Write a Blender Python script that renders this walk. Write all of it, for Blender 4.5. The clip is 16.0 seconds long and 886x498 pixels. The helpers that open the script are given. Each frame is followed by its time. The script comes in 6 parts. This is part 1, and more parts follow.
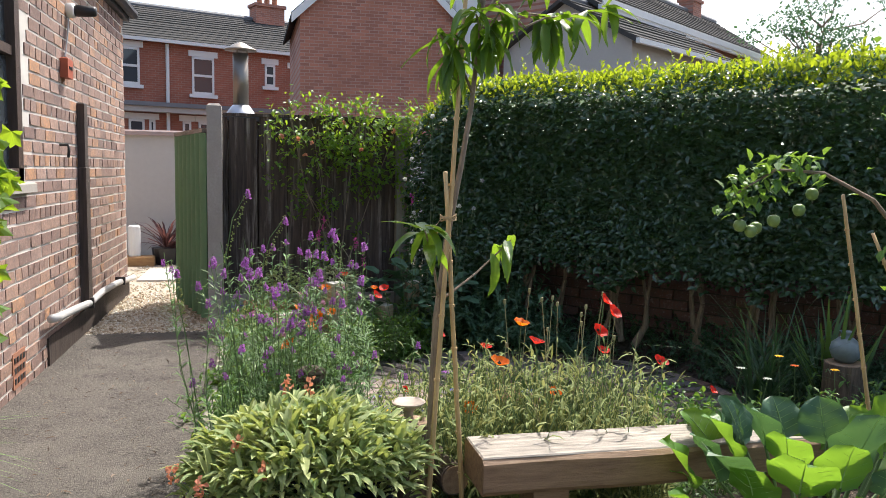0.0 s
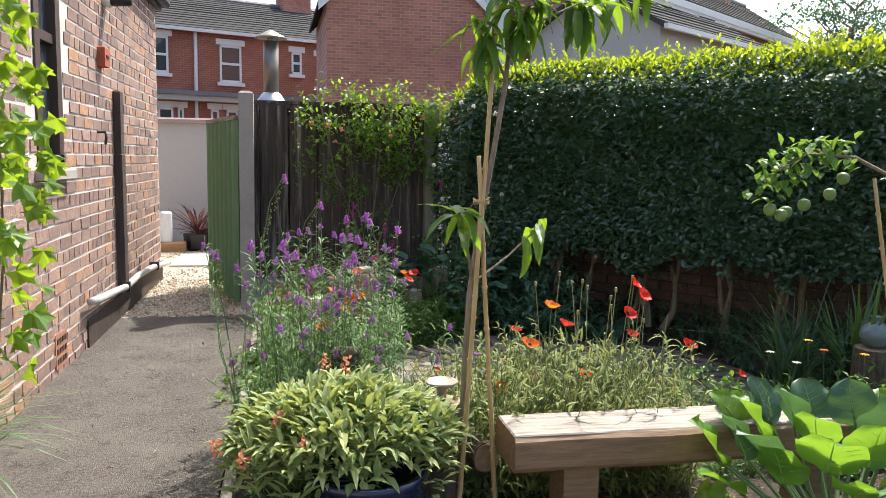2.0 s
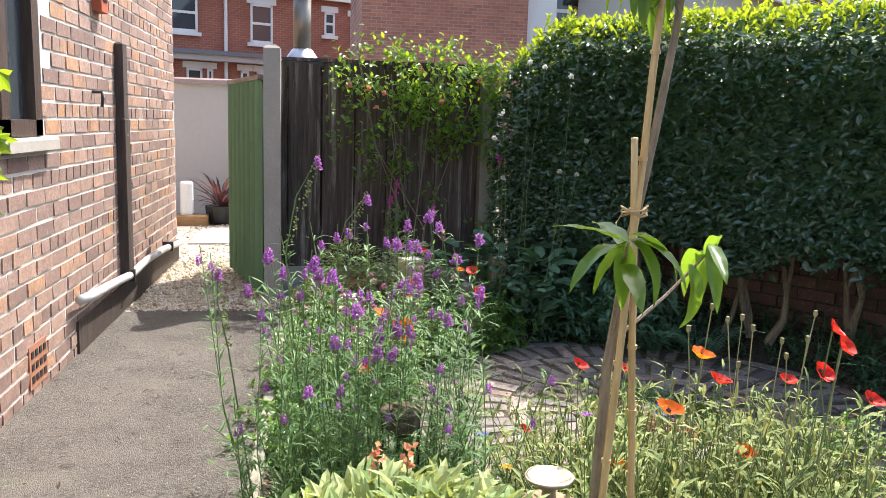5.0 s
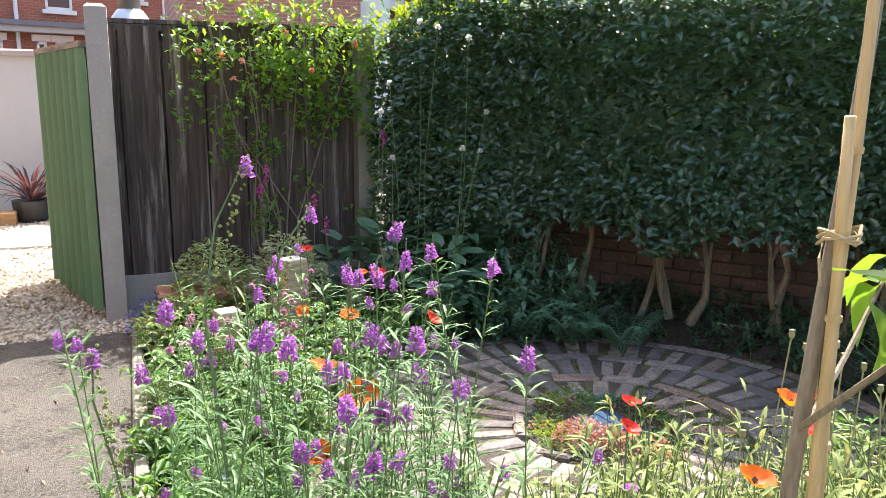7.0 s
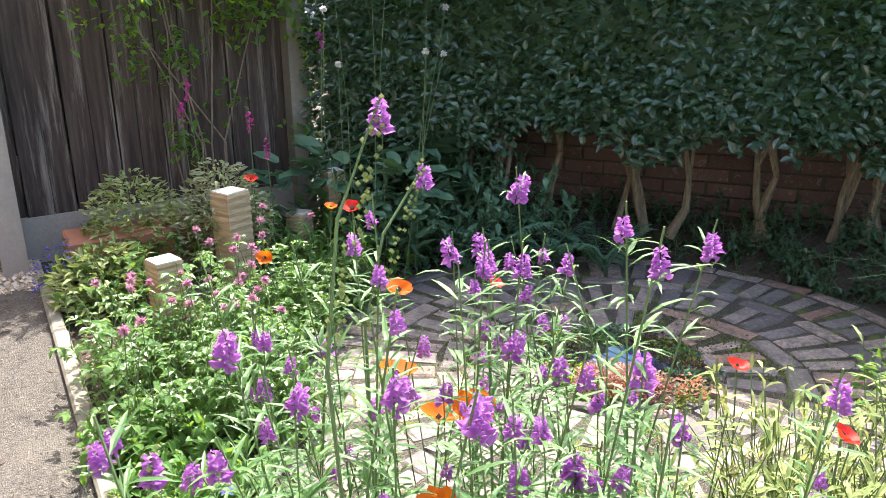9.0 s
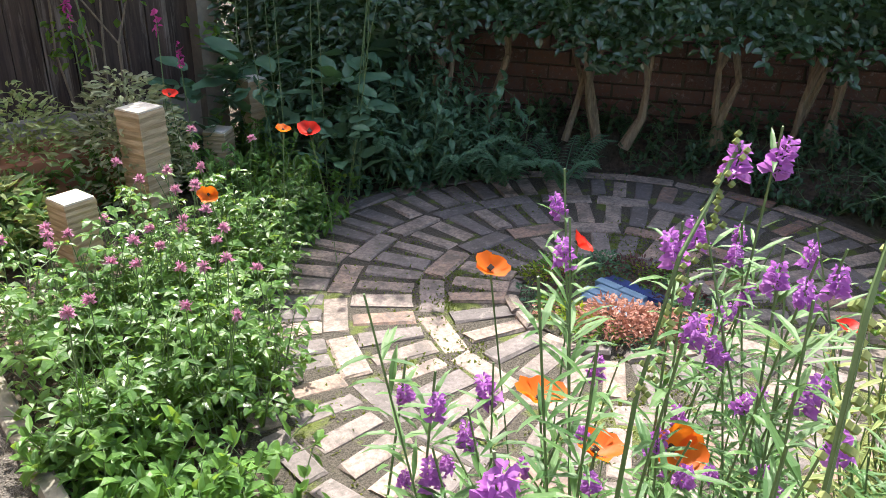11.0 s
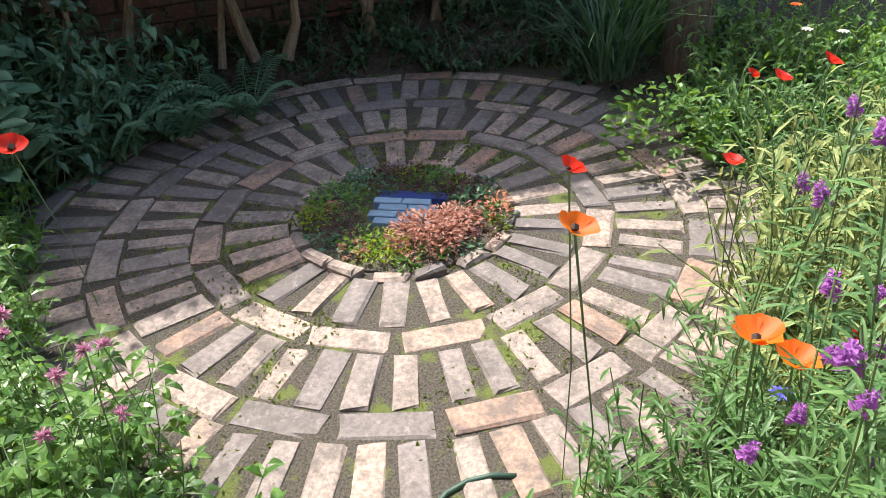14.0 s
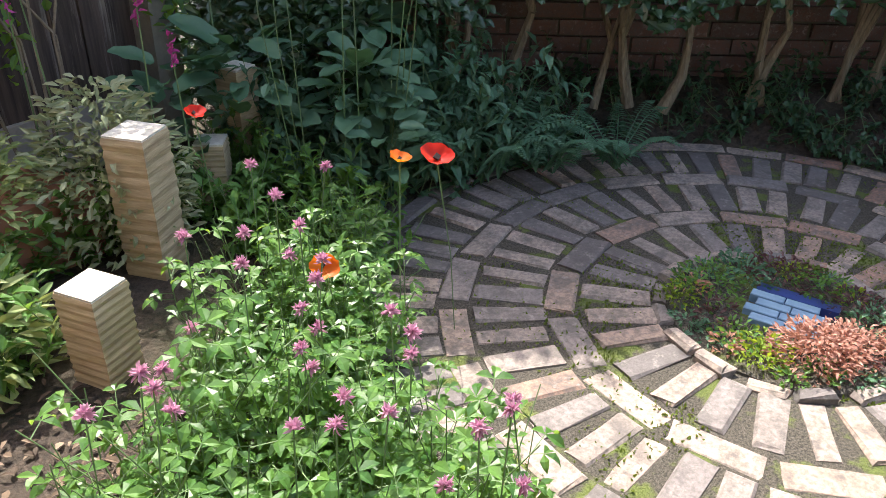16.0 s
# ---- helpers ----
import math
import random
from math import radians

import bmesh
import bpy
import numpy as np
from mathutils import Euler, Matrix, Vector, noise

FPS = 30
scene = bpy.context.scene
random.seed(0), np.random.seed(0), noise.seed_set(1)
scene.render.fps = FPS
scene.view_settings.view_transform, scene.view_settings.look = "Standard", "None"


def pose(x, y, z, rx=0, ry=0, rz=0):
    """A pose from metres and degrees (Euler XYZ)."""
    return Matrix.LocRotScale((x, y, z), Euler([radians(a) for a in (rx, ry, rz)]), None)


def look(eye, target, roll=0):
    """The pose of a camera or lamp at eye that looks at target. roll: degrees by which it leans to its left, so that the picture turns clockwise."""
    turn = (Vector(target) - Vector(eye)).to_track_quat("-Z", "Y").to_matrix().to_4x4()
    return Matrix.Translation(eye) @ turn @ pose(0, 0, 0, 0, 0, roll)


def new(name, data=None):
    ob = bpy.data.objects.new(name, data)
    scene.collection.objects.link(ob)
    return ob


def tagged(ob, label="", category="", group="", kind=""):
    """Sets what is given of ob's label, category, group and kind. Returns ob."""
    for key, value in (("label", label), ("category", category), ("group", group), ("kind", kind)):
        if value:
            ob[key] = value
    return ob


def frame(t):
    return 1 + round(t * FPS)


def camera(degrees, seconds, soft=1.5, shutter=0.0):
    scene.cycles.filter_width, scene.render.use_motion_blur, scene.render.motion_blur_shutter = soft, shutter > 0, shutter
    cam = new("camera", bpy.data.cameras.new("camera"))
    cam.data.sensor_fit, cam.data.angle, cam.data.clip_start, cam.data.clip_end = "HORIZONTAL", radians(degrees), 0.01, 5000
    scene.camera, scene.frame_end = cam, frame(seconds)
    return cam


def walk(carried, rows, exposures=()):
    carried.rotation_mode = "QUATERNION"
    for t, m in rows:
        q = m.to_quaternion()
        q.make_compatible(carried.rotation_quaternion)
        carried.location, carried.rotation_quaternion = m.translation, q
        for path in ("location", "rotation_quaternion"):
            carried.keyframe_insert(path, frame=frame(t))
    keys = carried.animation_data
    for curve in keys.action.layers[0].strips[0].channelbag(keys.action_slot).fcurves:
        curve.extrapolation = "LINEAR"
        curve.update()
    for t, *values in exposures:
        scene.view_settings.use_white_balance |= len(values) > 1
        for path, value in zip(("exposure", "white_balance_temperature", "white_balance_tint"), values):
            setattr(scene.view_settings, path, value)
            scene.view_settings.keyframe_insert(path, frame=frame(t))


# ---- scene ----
cam = camera(58.2, 16.0, soft=0.8)
PATH = [
    (0, (0.279, 1.0, 1.208), (0.717, 2.942, 1.016), 1.0),
    (0.5, (0.286, 0.917, 1.208), (0.692, 2.867, 1.023), 0.0),
    (1, (0.279, 0.868, 1.203), (0.67, 2.82, 1.014), 0.2),
    (1.5, (0.263, 0.876, 1.198), (0.646, 2.828, 0.994), 0.4),
    (2, (0.24, 0.948, 1.198), (0.617, 2.899, 0.974), 0.9),
    (2.5, (0.207, 1.068, 1.203), (0.576, 3.022, 0.985), 0.5),
    (3, (0.19, 1.194, 1.205), (0.559, 3.146, 0.976), -0.2),
    (3.5, (0.214, 1.362, 1.21), (0.574, 3.313, 0.96), 0.8),
    (4, (0.249, 1.543, 1.22), (0.568, 3.501, 0.963), 1.8),
    (4.2, (0.252, 1.617, 1.222), (0.564, 3.575, 0.959), 1.9),
    (6.3, (0.124, 2.442, 1.224), (0.433, 4.382, 0.847), 1.6),
    (6.5, (0.105, 2.518, 1.224), (0.524, 4.437, 0.849), 1.2),
    (7, (0.049, 2.697, 1.229), (0.76, 4.528, 0.854), 0.3),
    (7.5, (0.002, 2.858, 1.229), (0.771, 4.66, 0.827), -0.3),
    (7.7, (-0.013, 2.926, 1.229), (0.768, 4.717, 0.801), -0.5),
    (8, (-0.03, 3.031, 1.229), (0.765, 4.81, 0.777), -0.8),
    (8.5, (-0.065, 3.19, 1.23), (0.774, 4.936, 0.733), -0.5),
    (9, (-0.109, 3.338, 1.23), (0.838, 4.987, 0.61), -0.7),
    (9.2, (-0.123, 3.394, 1.229), (0.9, 4.989, 0.59), -0.6),
    (11.3, (-0.212, 3.976, 1.207), (1.02, 5.262, 0.297), 1.7),
    (11.5, (-0.221, 4.029, 1.207), (1.115, 5.194, 0.28), 1.3),
    (12, (-0.238, 4.156, 1.208), (1.211, 5.083, 0.188), 1.5),
    (12.5, (-0.232, 4.276, 1.214), (1.278, 5.068, 0.169), 0.5),
    (13, (-0.245, 4.378, 1.22), (1.324, 5.022, 0.16), 0.8),
    (13.5, (-0.29, 4.483, 1.222), (1.324, 4.973, 0.148), 0.0),
    (14, (-0.349, 4.604, 1.221), (1.265, 5.045, 0.126), -3.2),
    (14.5, (-0.383, 4.718, 1.214), (1.225, 5.137, 0.101), -1.5),
    (15, (-0.373, 4.827, 1.202), (1.14, 5.495, 0.077), 0.1),
    (15.5, (-0.338, 4.929, 1.194), (1.064, 5.81, 0.073), 0.2),
    (16, (-0.315, 5.01, 1.189), (1.088, 6.018, 0.182), 1.4),
]
walk(cam, [(t, look(eye, target, roll)) for t, eye, target, roll in PATH], exposures=[(0, 0.98), (0.6, 0.93), (1.2, 0.95), (2, 1.17), (3, 1.16), (4, 1.36), (6.5, 1.75), (7, 1.95), (9, 2.15), (11.3, 1.66), (14.5, 1.42), (16, 1.83)])

# world and sun
SUN = Vector((0.42, 0.47, 1.0)).normalized()
world = bpy.data.worlds.new("world")
scene.world = world
world.use_nodes = True
wn = world.node_tree.nodes
sky = wn.new("ShaderNodeTexSky")
sky.sky_type, sky.sun_disc = "NISHITA", False
sky.sun_elevation, sky.sun_rotation = math.asin(SUN.z), math.atan2(SUN.x, SUN.y)
sky.air_density, sky.dust_density, sky.ozone_density = 1.0, 4.0, 1.0
world.node_tree.links.new(sky.outputs[0], wn["Background"].inputs[0])
wn["Background"].inputs[1].default_value = 0.15
sun = new("sun", bpy.data.lights.new("sun", "SUN"))
sun.data.energy, sun.data.angle, sun.data.color = 3.6, radians(0.6), (1.0, 0.95, 0.87)
sun.matrix_world = look(SUN * 20, (0, 0, 0))


# materials
class Nodes:
    def __init__(self, name):
        self.mat = bpy.data.materials.new(name)
        self.mat.use_nodes = True
        self.t = self.mat.node_tree
        self.bsdf = self.t.nodes["Principled BSDF"]
        self.co = self.t.nodes.new("ShaderNodeTexCoord").outputs["Object"]
        self.out = self.t.nodes["Material Output"]

    def add(self, kind, **sockets):
        n = self.t.nodes.new(kind)
        for k, v in sockets.items():
            self.put(n.inputs[k], v)
        return n

    def put(self, socket, v):
        if isinstance(v, bpy.types.NodeSocket):
            self.t.links.new(v, socket)
        else:
            socket.default_value = (*v, 1) if isinstance(v, tuple) and len(v) == 3 and socket.type == "RGBA" else v

    def noise(self, scale, detail=6.0, rough=0.6, co=None, stretch=None):
        src = co or self.co
        if stretch:
            m = self.add("ShaderNodeMapping", Vector=src)
            m.inputs["Scale"].default_value = stretch
            src = m.outputs[0]
        n = self.add("ShaderNodeTexNoise", Vector=src, Scale=scale, Detail=detail, Roughness=rough)
        return n.outputs[0]

    def ramp(self, fac, *stops):
        n = self.add("ShaderNodeValToRGB", Fac=fac)
        el = n.color_ramp.elements
        while len(el) < len(stops):
            el.new(0.5)
        for e, (p, c) in zip(el, stops):
            e.position, e.color = p, (*c, 1)
        return n.outputs[0]

    def mix(self, fac, a, b, blend="MIX"):
        n = self.t.nodes.new("ShaderNodeMix")
        n.data_type, n.blend_type = "RGBA", blend
        for k, v in ((0, fac), (6, a), (7, b)):
            self.put(n.inputs[k], v)
        return n.outputs[2]

    def bump(self, height, strength=0.5, distance=0.01):
        b = self.add("ShaderNodeBump", Strength=strength, Distance=distance, Height=height)
        self.put(self.bsdf.inputs["Normal"], b.outputs[0])

    def end(self, color, rough=0.8, metal=0.0, spec=None):
        self.put(self.bsdf.inputs["Base Color"], color)
        self.put(self.bsdf.inputs["Roughness"], rough)
        self.put(self.bsdf.inputs["Metallic"], metal)
        if spec is not None:
            self.put(self.bsdf.inputs["Specular IOR Level"], spec)
        return self.mat

    def island(self):
        return self.t.nodes.new("ShaderNodeNewGeometry").outputs["Random Per Island"]

    def obj(self):
        return self.t.nodes.new("ShaderNodeObjectInfo").outputs["Random"]


def leafy(name, dark, light, glow=0.4, rough=0.45, tint=None, spec=0.4):
    """Thin leaf: dull top colour that varies leaf by leaf, and light let through."""
    n = Nodes(name)
    col = n.ramp(n.island(), (0.0, dark), (1.0, light))
    col = n.mix(n.noise(14, 3), col, tuple(v * 0.75 for v in dark))
    n.end(col, rough, 0, spec)
    thin = tint or tuple(min(1, v * k) for v, k in zip(light, (2.2, 2.0, 0.9)))
    tr = n.add("ShaderNodeBsdfTranslucent", Color=n.mix(n.island(), thin, tuple(v * 0.7 for v in thin)))
    m = n.add("ShaderNodeMixShader", Fac=glow)
    n.t.links.new(n.bsdf.outputs[0], m.inputs[1])
    n.t.links.new(tr.outputs[0], m.inputs[2])
    n.t.links.new(m.outputs[0], n.out.inputs["Surface"])
    return n.mat


def plain(name, color, rough=0.6, metal=0.0, vary=0.25, scale=20.0, relief=0.2):
    n = Nodes(name)
    a, b = tuple(v * (1 - vary) for v in color), tuple(min(1, v * (1 + vary)) for v in color)
    tex = n.noise(scale)
    col = n.mix(n.noise(scale * 0.13, 3), n.mix(tex, a, b), a)
    n.bump(tex, relief, 0.004)
    return n.end(col, rough, metal)


def brick_mat(name, stops, by_object, stain=(0.10, 0.085, 0.08), amount=0.5):
    n = Nodes(name)
    base = n.ramp(n.obj() if by_object else n.island(), *stops)
    wco = n.t.nodes.new("ShaderNodeNewGeometry").outputs["Position"]
    fine, wide = n.noise(70, 6, 0.7, co=wco), n.noise(14, 6, 0.7, co=wco)
    col = n.mix(n.ramp(fine, (0.42, (0, 0, 0)), (0.6, (1, 1, 1))), base, n.mix(0.6, base, stain))
    col = n.mix(n.ramp(wide, (0.44, (0, 0, 0)), (0.62, (amount, amount, amount))), col, stain)
    pale = n.noise(38, 5, 0.7, co=wco)
    col = n.mix(n.ramp(pale, (0.56, (0, 0, 0)), (0.68, (0.55, 0.55, 0.55))), col, tuple(min(1, v * 3.2) for v in stain))
    n.bump(n.mix(0.5, fine, wide), 0.9, 0.007)
    return n.end(col, 0.9)


HOUSE_STOPS = ((0.0, (0.20, 0.12, 0.10)), (0.3, (0.31, 0.19, 0.15)), (0.6, (0.40, 0.26, 0.21)), (0.86, (0.46, 0.275, 0.19)), (1.0, (0.56, 0.28, 0.13)))
PATIO_STOPS = ((0.0, (0.14, 0.12, 0.118)), (0.25, (0.22, 0.188, 0.178)), (0.5, (0.34, 0.27, 0.228)), (0.75, (0.43, 0.325, 0.262)), (0.92, (0.36, 0.25, 0.19)), (1.0, (0.33, 0.17, 0.115)))
m_brick = brick_mat("old_brick", HOUSE_STOPS, True, (0.16, 0.115, 0.10), 0.55)
m_brick_rest = brick_mat("old_brick_joined", HOUSE_STOPS, False, (0.16, 0.115, 0.10), 0.55)
m_paver = brick_mat("paving_brick", PATIO_STOPS, True, (0.10, 0.088, 0.08), 0.75)
m_redbrick = brick_mat("low_wall_brick", ((0, (0.09, 0.042, 0.034)), (0.6, (0.15, 0.068, 0.05)), (1, (0.20, 0.10, 0.075))), True)


def course_mat(name, a, b, mortar, sx=0.215, sy=0.075):
    n = Nodes(name)
    m = n.add("ShaderNodeMapping", Vector=n.co)
    m.inputs["Rotation"].default_value = (radians(90), 0, 0)
    t = n.add("ShaderNodeTexBrick", Vector=m.outputs[0], Color1=a, Color2=b, Mortar=mortar, Scale=1.0)
    for k, v in (("Mortar Size", 0.008), ("Brick Width", sx), ("Row Height", sy)):
        t.inputs[k].default_value = v
    col = n.mix(n.ramp(n.noise(0.7, 6), (0.4, (0, 0, 0)), (0.7, (0.6, 0.6, 0.6))), t.outputs[0], tuple(v * 0.55 for v in a))
    n.bump(t.outputs[1], -0.4, 0.01)
    return n.end(col, 0.9)


m_terrace = course_mat("terrace_brick", (0.40, 0.13, 0.08), (0.32, 0.11, 0.07), (0.38, 0.24, 0.18))
m_gable = course_mat("gable_brick", (0.52, 0.215, 0.14), (0.33, 0.14, 0.10), (0.48, 0.31, 0.25))


def slate_mat():
    n = Nodes("roof_tile")
    t = n.add("ShaderNodeTexWave", Vector=n.co, Scale=1.6, Distortion=0.6, Detail=2.0)
    t.bands_direction = "Y"
    t.wave_profile = "SAW"
    col = n.mix(n.noise(3), n.mix(n.noise(25), (0.05, 0.048, 0.05), (0.12, 0.115, 0.112)), (0.06, 0.06, 0.055))
    n.bump(t.outputs[1], 0.8, 0.05)
    return n.end(col, 0.95, 0.0, 0.1)


m_slate = slate_mat()


def mortar_mat(name, a, b):
    n = Nodes(name)
    fine = n.noise(160, 4)
    n.bump(fine, 0.6, 0.004)
    return n.end(n.mix(n.noise(5, 5), n.mix(fine, a, b), tuple(v * 0.7 for v in a)), 0.95)


m_mortar = mortar_mat("lime_mortar", (0.62, 0.58, 0.53), (0.80, 0.76, 0.70))
m_grit = mortar_mat("gritty_joint", (0.05, 0.046, 0.034), (0.14, 0.13, 0.09))


def mossy_joint():
    n = Nodes("mossy_joint")
    fine = n.noise(150, 5, 0.7)
    col = n.mix(n.ramp(fine, (0.35, (0, 0, 0)), (0.7, (1, 1, 1))), (0.035, 0.03, 0.024), (0.15, 0.13, 0.10))
    moss = n.mix(fine, (0.05, 0.075, 0.012), (0.20, 0.24, 0.05))
    col = n.mix(n.ramp(n.noise(5.5, 5, 0.65), (0.53, (0, 0, 0)), (0.6, (0.9, 0.9, 0.9))), col, moss)
    n.bump(fine, 1.0, 0.012)
    return n.end(col, 0.95)


m_joint = mossy_joint()


def tarmac():
    n = Nodes("worn_tarmac")
    grit = n.add("ShaderNodeTexVoronoi", Vector=n.co, Scale=230.0)
    speck = n.add("ShaderNodeTexVoronoi", Vector=n.co, Scale=85.0)
    fine, wide = n.noise(75, 8, 0.75), n.noise(2.2, 6, 0.65)
    col = n.mix(n.ramp(fine, (0.38, (0, 0, 0)), (0.64, (1, 1, 1))), (0.035, 0.031, 0.027), (0.165, 0.146, 0.126))
    col = n.mix(n.ramp(wide, (0.4, (0, 0, 0)), (0.66, (0.6, 0.6, 0.6))), col, (0.17, 0.15, 0.13))
    col = n.mix(n.ramp(n.noise(9, 7, 0.7), (0.56, (0, 0, 0)), (0.68, (0.7, 0.7, 0.7))), col, (0.03, 0.028, 0.026))
    col = n.mix(n.ramp(speck.outputs[0], (0.10, (0.8, 0.8, 0.8)), (0.16, (0, 0, 0))), col, (0.22, 0.20, 0.17))
    n.bump(n.mix(0.5, grit.outputs[0], fine), 1.0, 0.012)
    return n.end(col, 0.92)


m_tarmac = tarmac()


def soil():
    n = Nodes("garden_soil")
    fine = n.noise(45, 8, 0.7)
    col = n.mix(n.ramp(fine, (0.35, (0, 0, 0)), (0.7, (1, 1, 1))), (0.035, 0.026, 0.02), (0.13, 0.095, 0.07))
    col = n.mix(n.ramp(n.noise(3, 5), (0.5, (0, 0, 0)), (0.7, (0.6, 0.6, 0.6))), col, (0.05, 0.06, 0.025))
    n.bump(fine, 1.0, 0.03)
    return n.end(col, 0.95)


m_soil = soil()


def wood(name, a, b, streak=(3, 3, 0.35), scale=26, rough=0.75, worn=None):
    n = Nodes(name)
    grain = n.noise(scale, 8, 0.65, stretch=streak)
    col = n.mix(n.ramp(grain, (0.32, (0, 0, 0)), (0.68, (1, 1, 1))), a, b)
    if worn:
        col = n.mix(n.ramp(n.noise(3.2, 7, 0.7, stretch=streak), (0.53, (0, 0, 0)), (0.66, (0.9, 0.9, 0.9))), col, worn)
    n.bump(grain, 0.6, 0.006)
    return n.end(col, rough)


m_fence = wood("weathered_fence_board", (0.03, 0.021, 0.017), (0.10, 0.072, 0.058), (6, 6, 0.35), 8, 0.9, (0.27, 0.235, 0.2))
m_bench_top = wood("bleached_sleeper_top", (0.13, 0.11, 0.09), (0.38, 0.34, 0.285), (0.35, 3, 3), 18, 0.7)
m_bench = wood("oiled_oak", (0.17, 0.10, 0.055), (0.31, 0.20, 0.115), (0.35, 3, 3), 18, 0.6)
m_stump = wood("hewn_pale_timber", (0.32, 0.24, 0.14), (0.56, 0.44, 0.28), (0.7, 0.7, 6), 14, 0.8)
m_stump_top = wood("sunlit_end_grain", (0.55, 0.5, 0.42), (0.72, 0.68, 0.6), (3, 3, 3), 22, 0.8)
m_log = wood("rough_bark", (0.055, 0.04, 0.03), (0.17, 0.125, 0.09), (5, 5, 0.8), 12, 0.9)
m_logend = wood("cut_log_end", (0.2, 0.13, 0.08), (0.36, 0.25, 0.16), (2, 2, 2), 20, 0.85)
m_cane = wood("bamboo_cane", (0.36, 0.24, 0.10), (0.55, 0.40, 0.19), (3, 3, 0.3), 20, 0.5)
m_twig = wood("bark_twig", (0.13, 0.10, 0.07), (0.27, 0.215, 0.15), (3, 3, 0.5), 30, 0.8)
m_hedgestem = wood("hedge_stem_bark", (0.11, 0.085, 0.055), (0.28, 0.22, 0.145), (4, 4, 0.6), 24, 0.85)
m_stake = wood("tarred_board_and_plinth_shade", (0.03, 0.022, 0.018), (0.085, 0.06, 0.05), (5, 5, 0.4), 12, 0.7)
m_sleeper = wood("orange_sleeper", (0.28, 0.15, 0.06), (0.42, 0.25, 0.11), (0.4, 3, 3), 14, 0.7)
m_winframe = wood("brown_window_paint", (0.045, 0.028, 0.022), (0.085, 0.055, 0.042), (3, 3, 0.4), 18, 0.5)
m_concrete = plain("rough_concrete", (0.42, 0.385, 0.34), 0.9, vary=0.3, scale=55, relief=0.6)
m_kerb = plain("mossy_kerb", (0.27, 0.25, 0.20), 0.9, vary=0.45, scale=40, relief=0.7)
m_render = plain("cream_render", (0.52, 0.49, 0.45), 0.9, vary=0.12, scale=18, relief=0.4)
m_coping = plain("pink_coping", (0.44, 0.33, 0.30), 0.85, vary=0.2, scale=25)
m_white = plain("white_paint", (0.78, 0.78, 0.76), 0.5, vary=0.06)
m_greypaint = plain("grey_conduit", (0.50, 0.49, 0.48), 0.45, vary=0.15)
m_black = plain("black_plastic", (0.018, 0.018, 0.02), 0.4)
m_steel = plain("stained_steel", (0.36, 0.32, 0.27), 0.42, 0.85, vary=0.4, scale=9)
m_zinc = plain("bright_zinc", (0.62, 0.63, 0.64), 0.35, 0.9, vary=0.15)
m_gate = plain("faded_green_paint", (0.16, 0.31, 0.16), 0.5, vary=0.3, scale=7)
m_redbox = plain("brick_red_plastic", (0.42, 0.10, 0.05), 0.6, vary=0.15)
m_terracotta = plain("terracotta", (0.38, 0.17, 0.10), 0.85, vary=0.25)
m_gravel = plain("pale_gravel", (0.50, 0.43, 0.33), 0.85, vary=0.5, scale=120, relief=1.0)
m_bluepot = plain("dark_blue_glaze", (0.015, 0.022, 0.065), 0.12, vary=0.4)
m_bluebowl = plain("cobalt_glazed_tile", (0.03, 0.055, 0.22), 0.3, vary=0.4, scale=30)
m_bluetile = plain("pale_blue_plank", (0.17, 0.29, 0.42), 0.6, vary=0.35, scale=40, relief=0.6)
m_stoneware = plain("grey_green_stoneware", (0.20, 0.25, 0.26), 0.35, vary=0.45, scale=35)
m_cup = plain("cream_ceramic", (0.36, 0.29, 0.23), 0.5, vary=0.15, scale=40)
m_fascia = plain("dark_fascia", (0.05, 0.052, 0.055), 0.5)
m_lead = plain("grey_lead", (0.20, 0.205, 0.22), 0.6)
m_room = plain("dim_room", (0.10, 0.095, 0.09), 0.9)
m_slab = plain("grey_slab", (0.46, 0.45, 0.44), 0.85, vary=0.15)
m_rope = plain("jute_twine", (0.45, 0.34, 0.18), 0.9)
m_hose = plain("dark_green_hose", (0.03, 0.07, 0.05), 0.4)


def stones_mat():
    n = Nodes("gravel_stones")
    n.end(n.ramp(n.island(), (0, (0.26, 0.19, 0.12)), (0.4, (0.50, 0.41, 0.29)), (0.75, (0.63, 0.56, 0.45)), (1, (0.72, 0.69, 0.63))), 0.8)
    return n.mat


def chips_mat():
    n = Nodes("bark_chips")
    n.end(n.ramp(n.island(), (0, (0.04, 0.028, 0.02)), (0.6, (0.13, 0.085, 0.055)), (1, (0.27, 0.20, 0.14))), 0.9)
    return n.mat


def glass_mat():
    n = Nodes("window_glass")
    n.end((0.05, 0.06, 0.07), 0.04, 0.0, 0.8)
    return n.mat


def darkgrit_mat():
    n = Nodes("tarmac_grit")
    n.end(n.ramp(n.island(), (0, (0.05, 0.045, 0.04)), (0.7, (0.17, 0.15, 0.13)), (1, (0.34, 0.31, 0.27))), 0.9)
    return n.mat


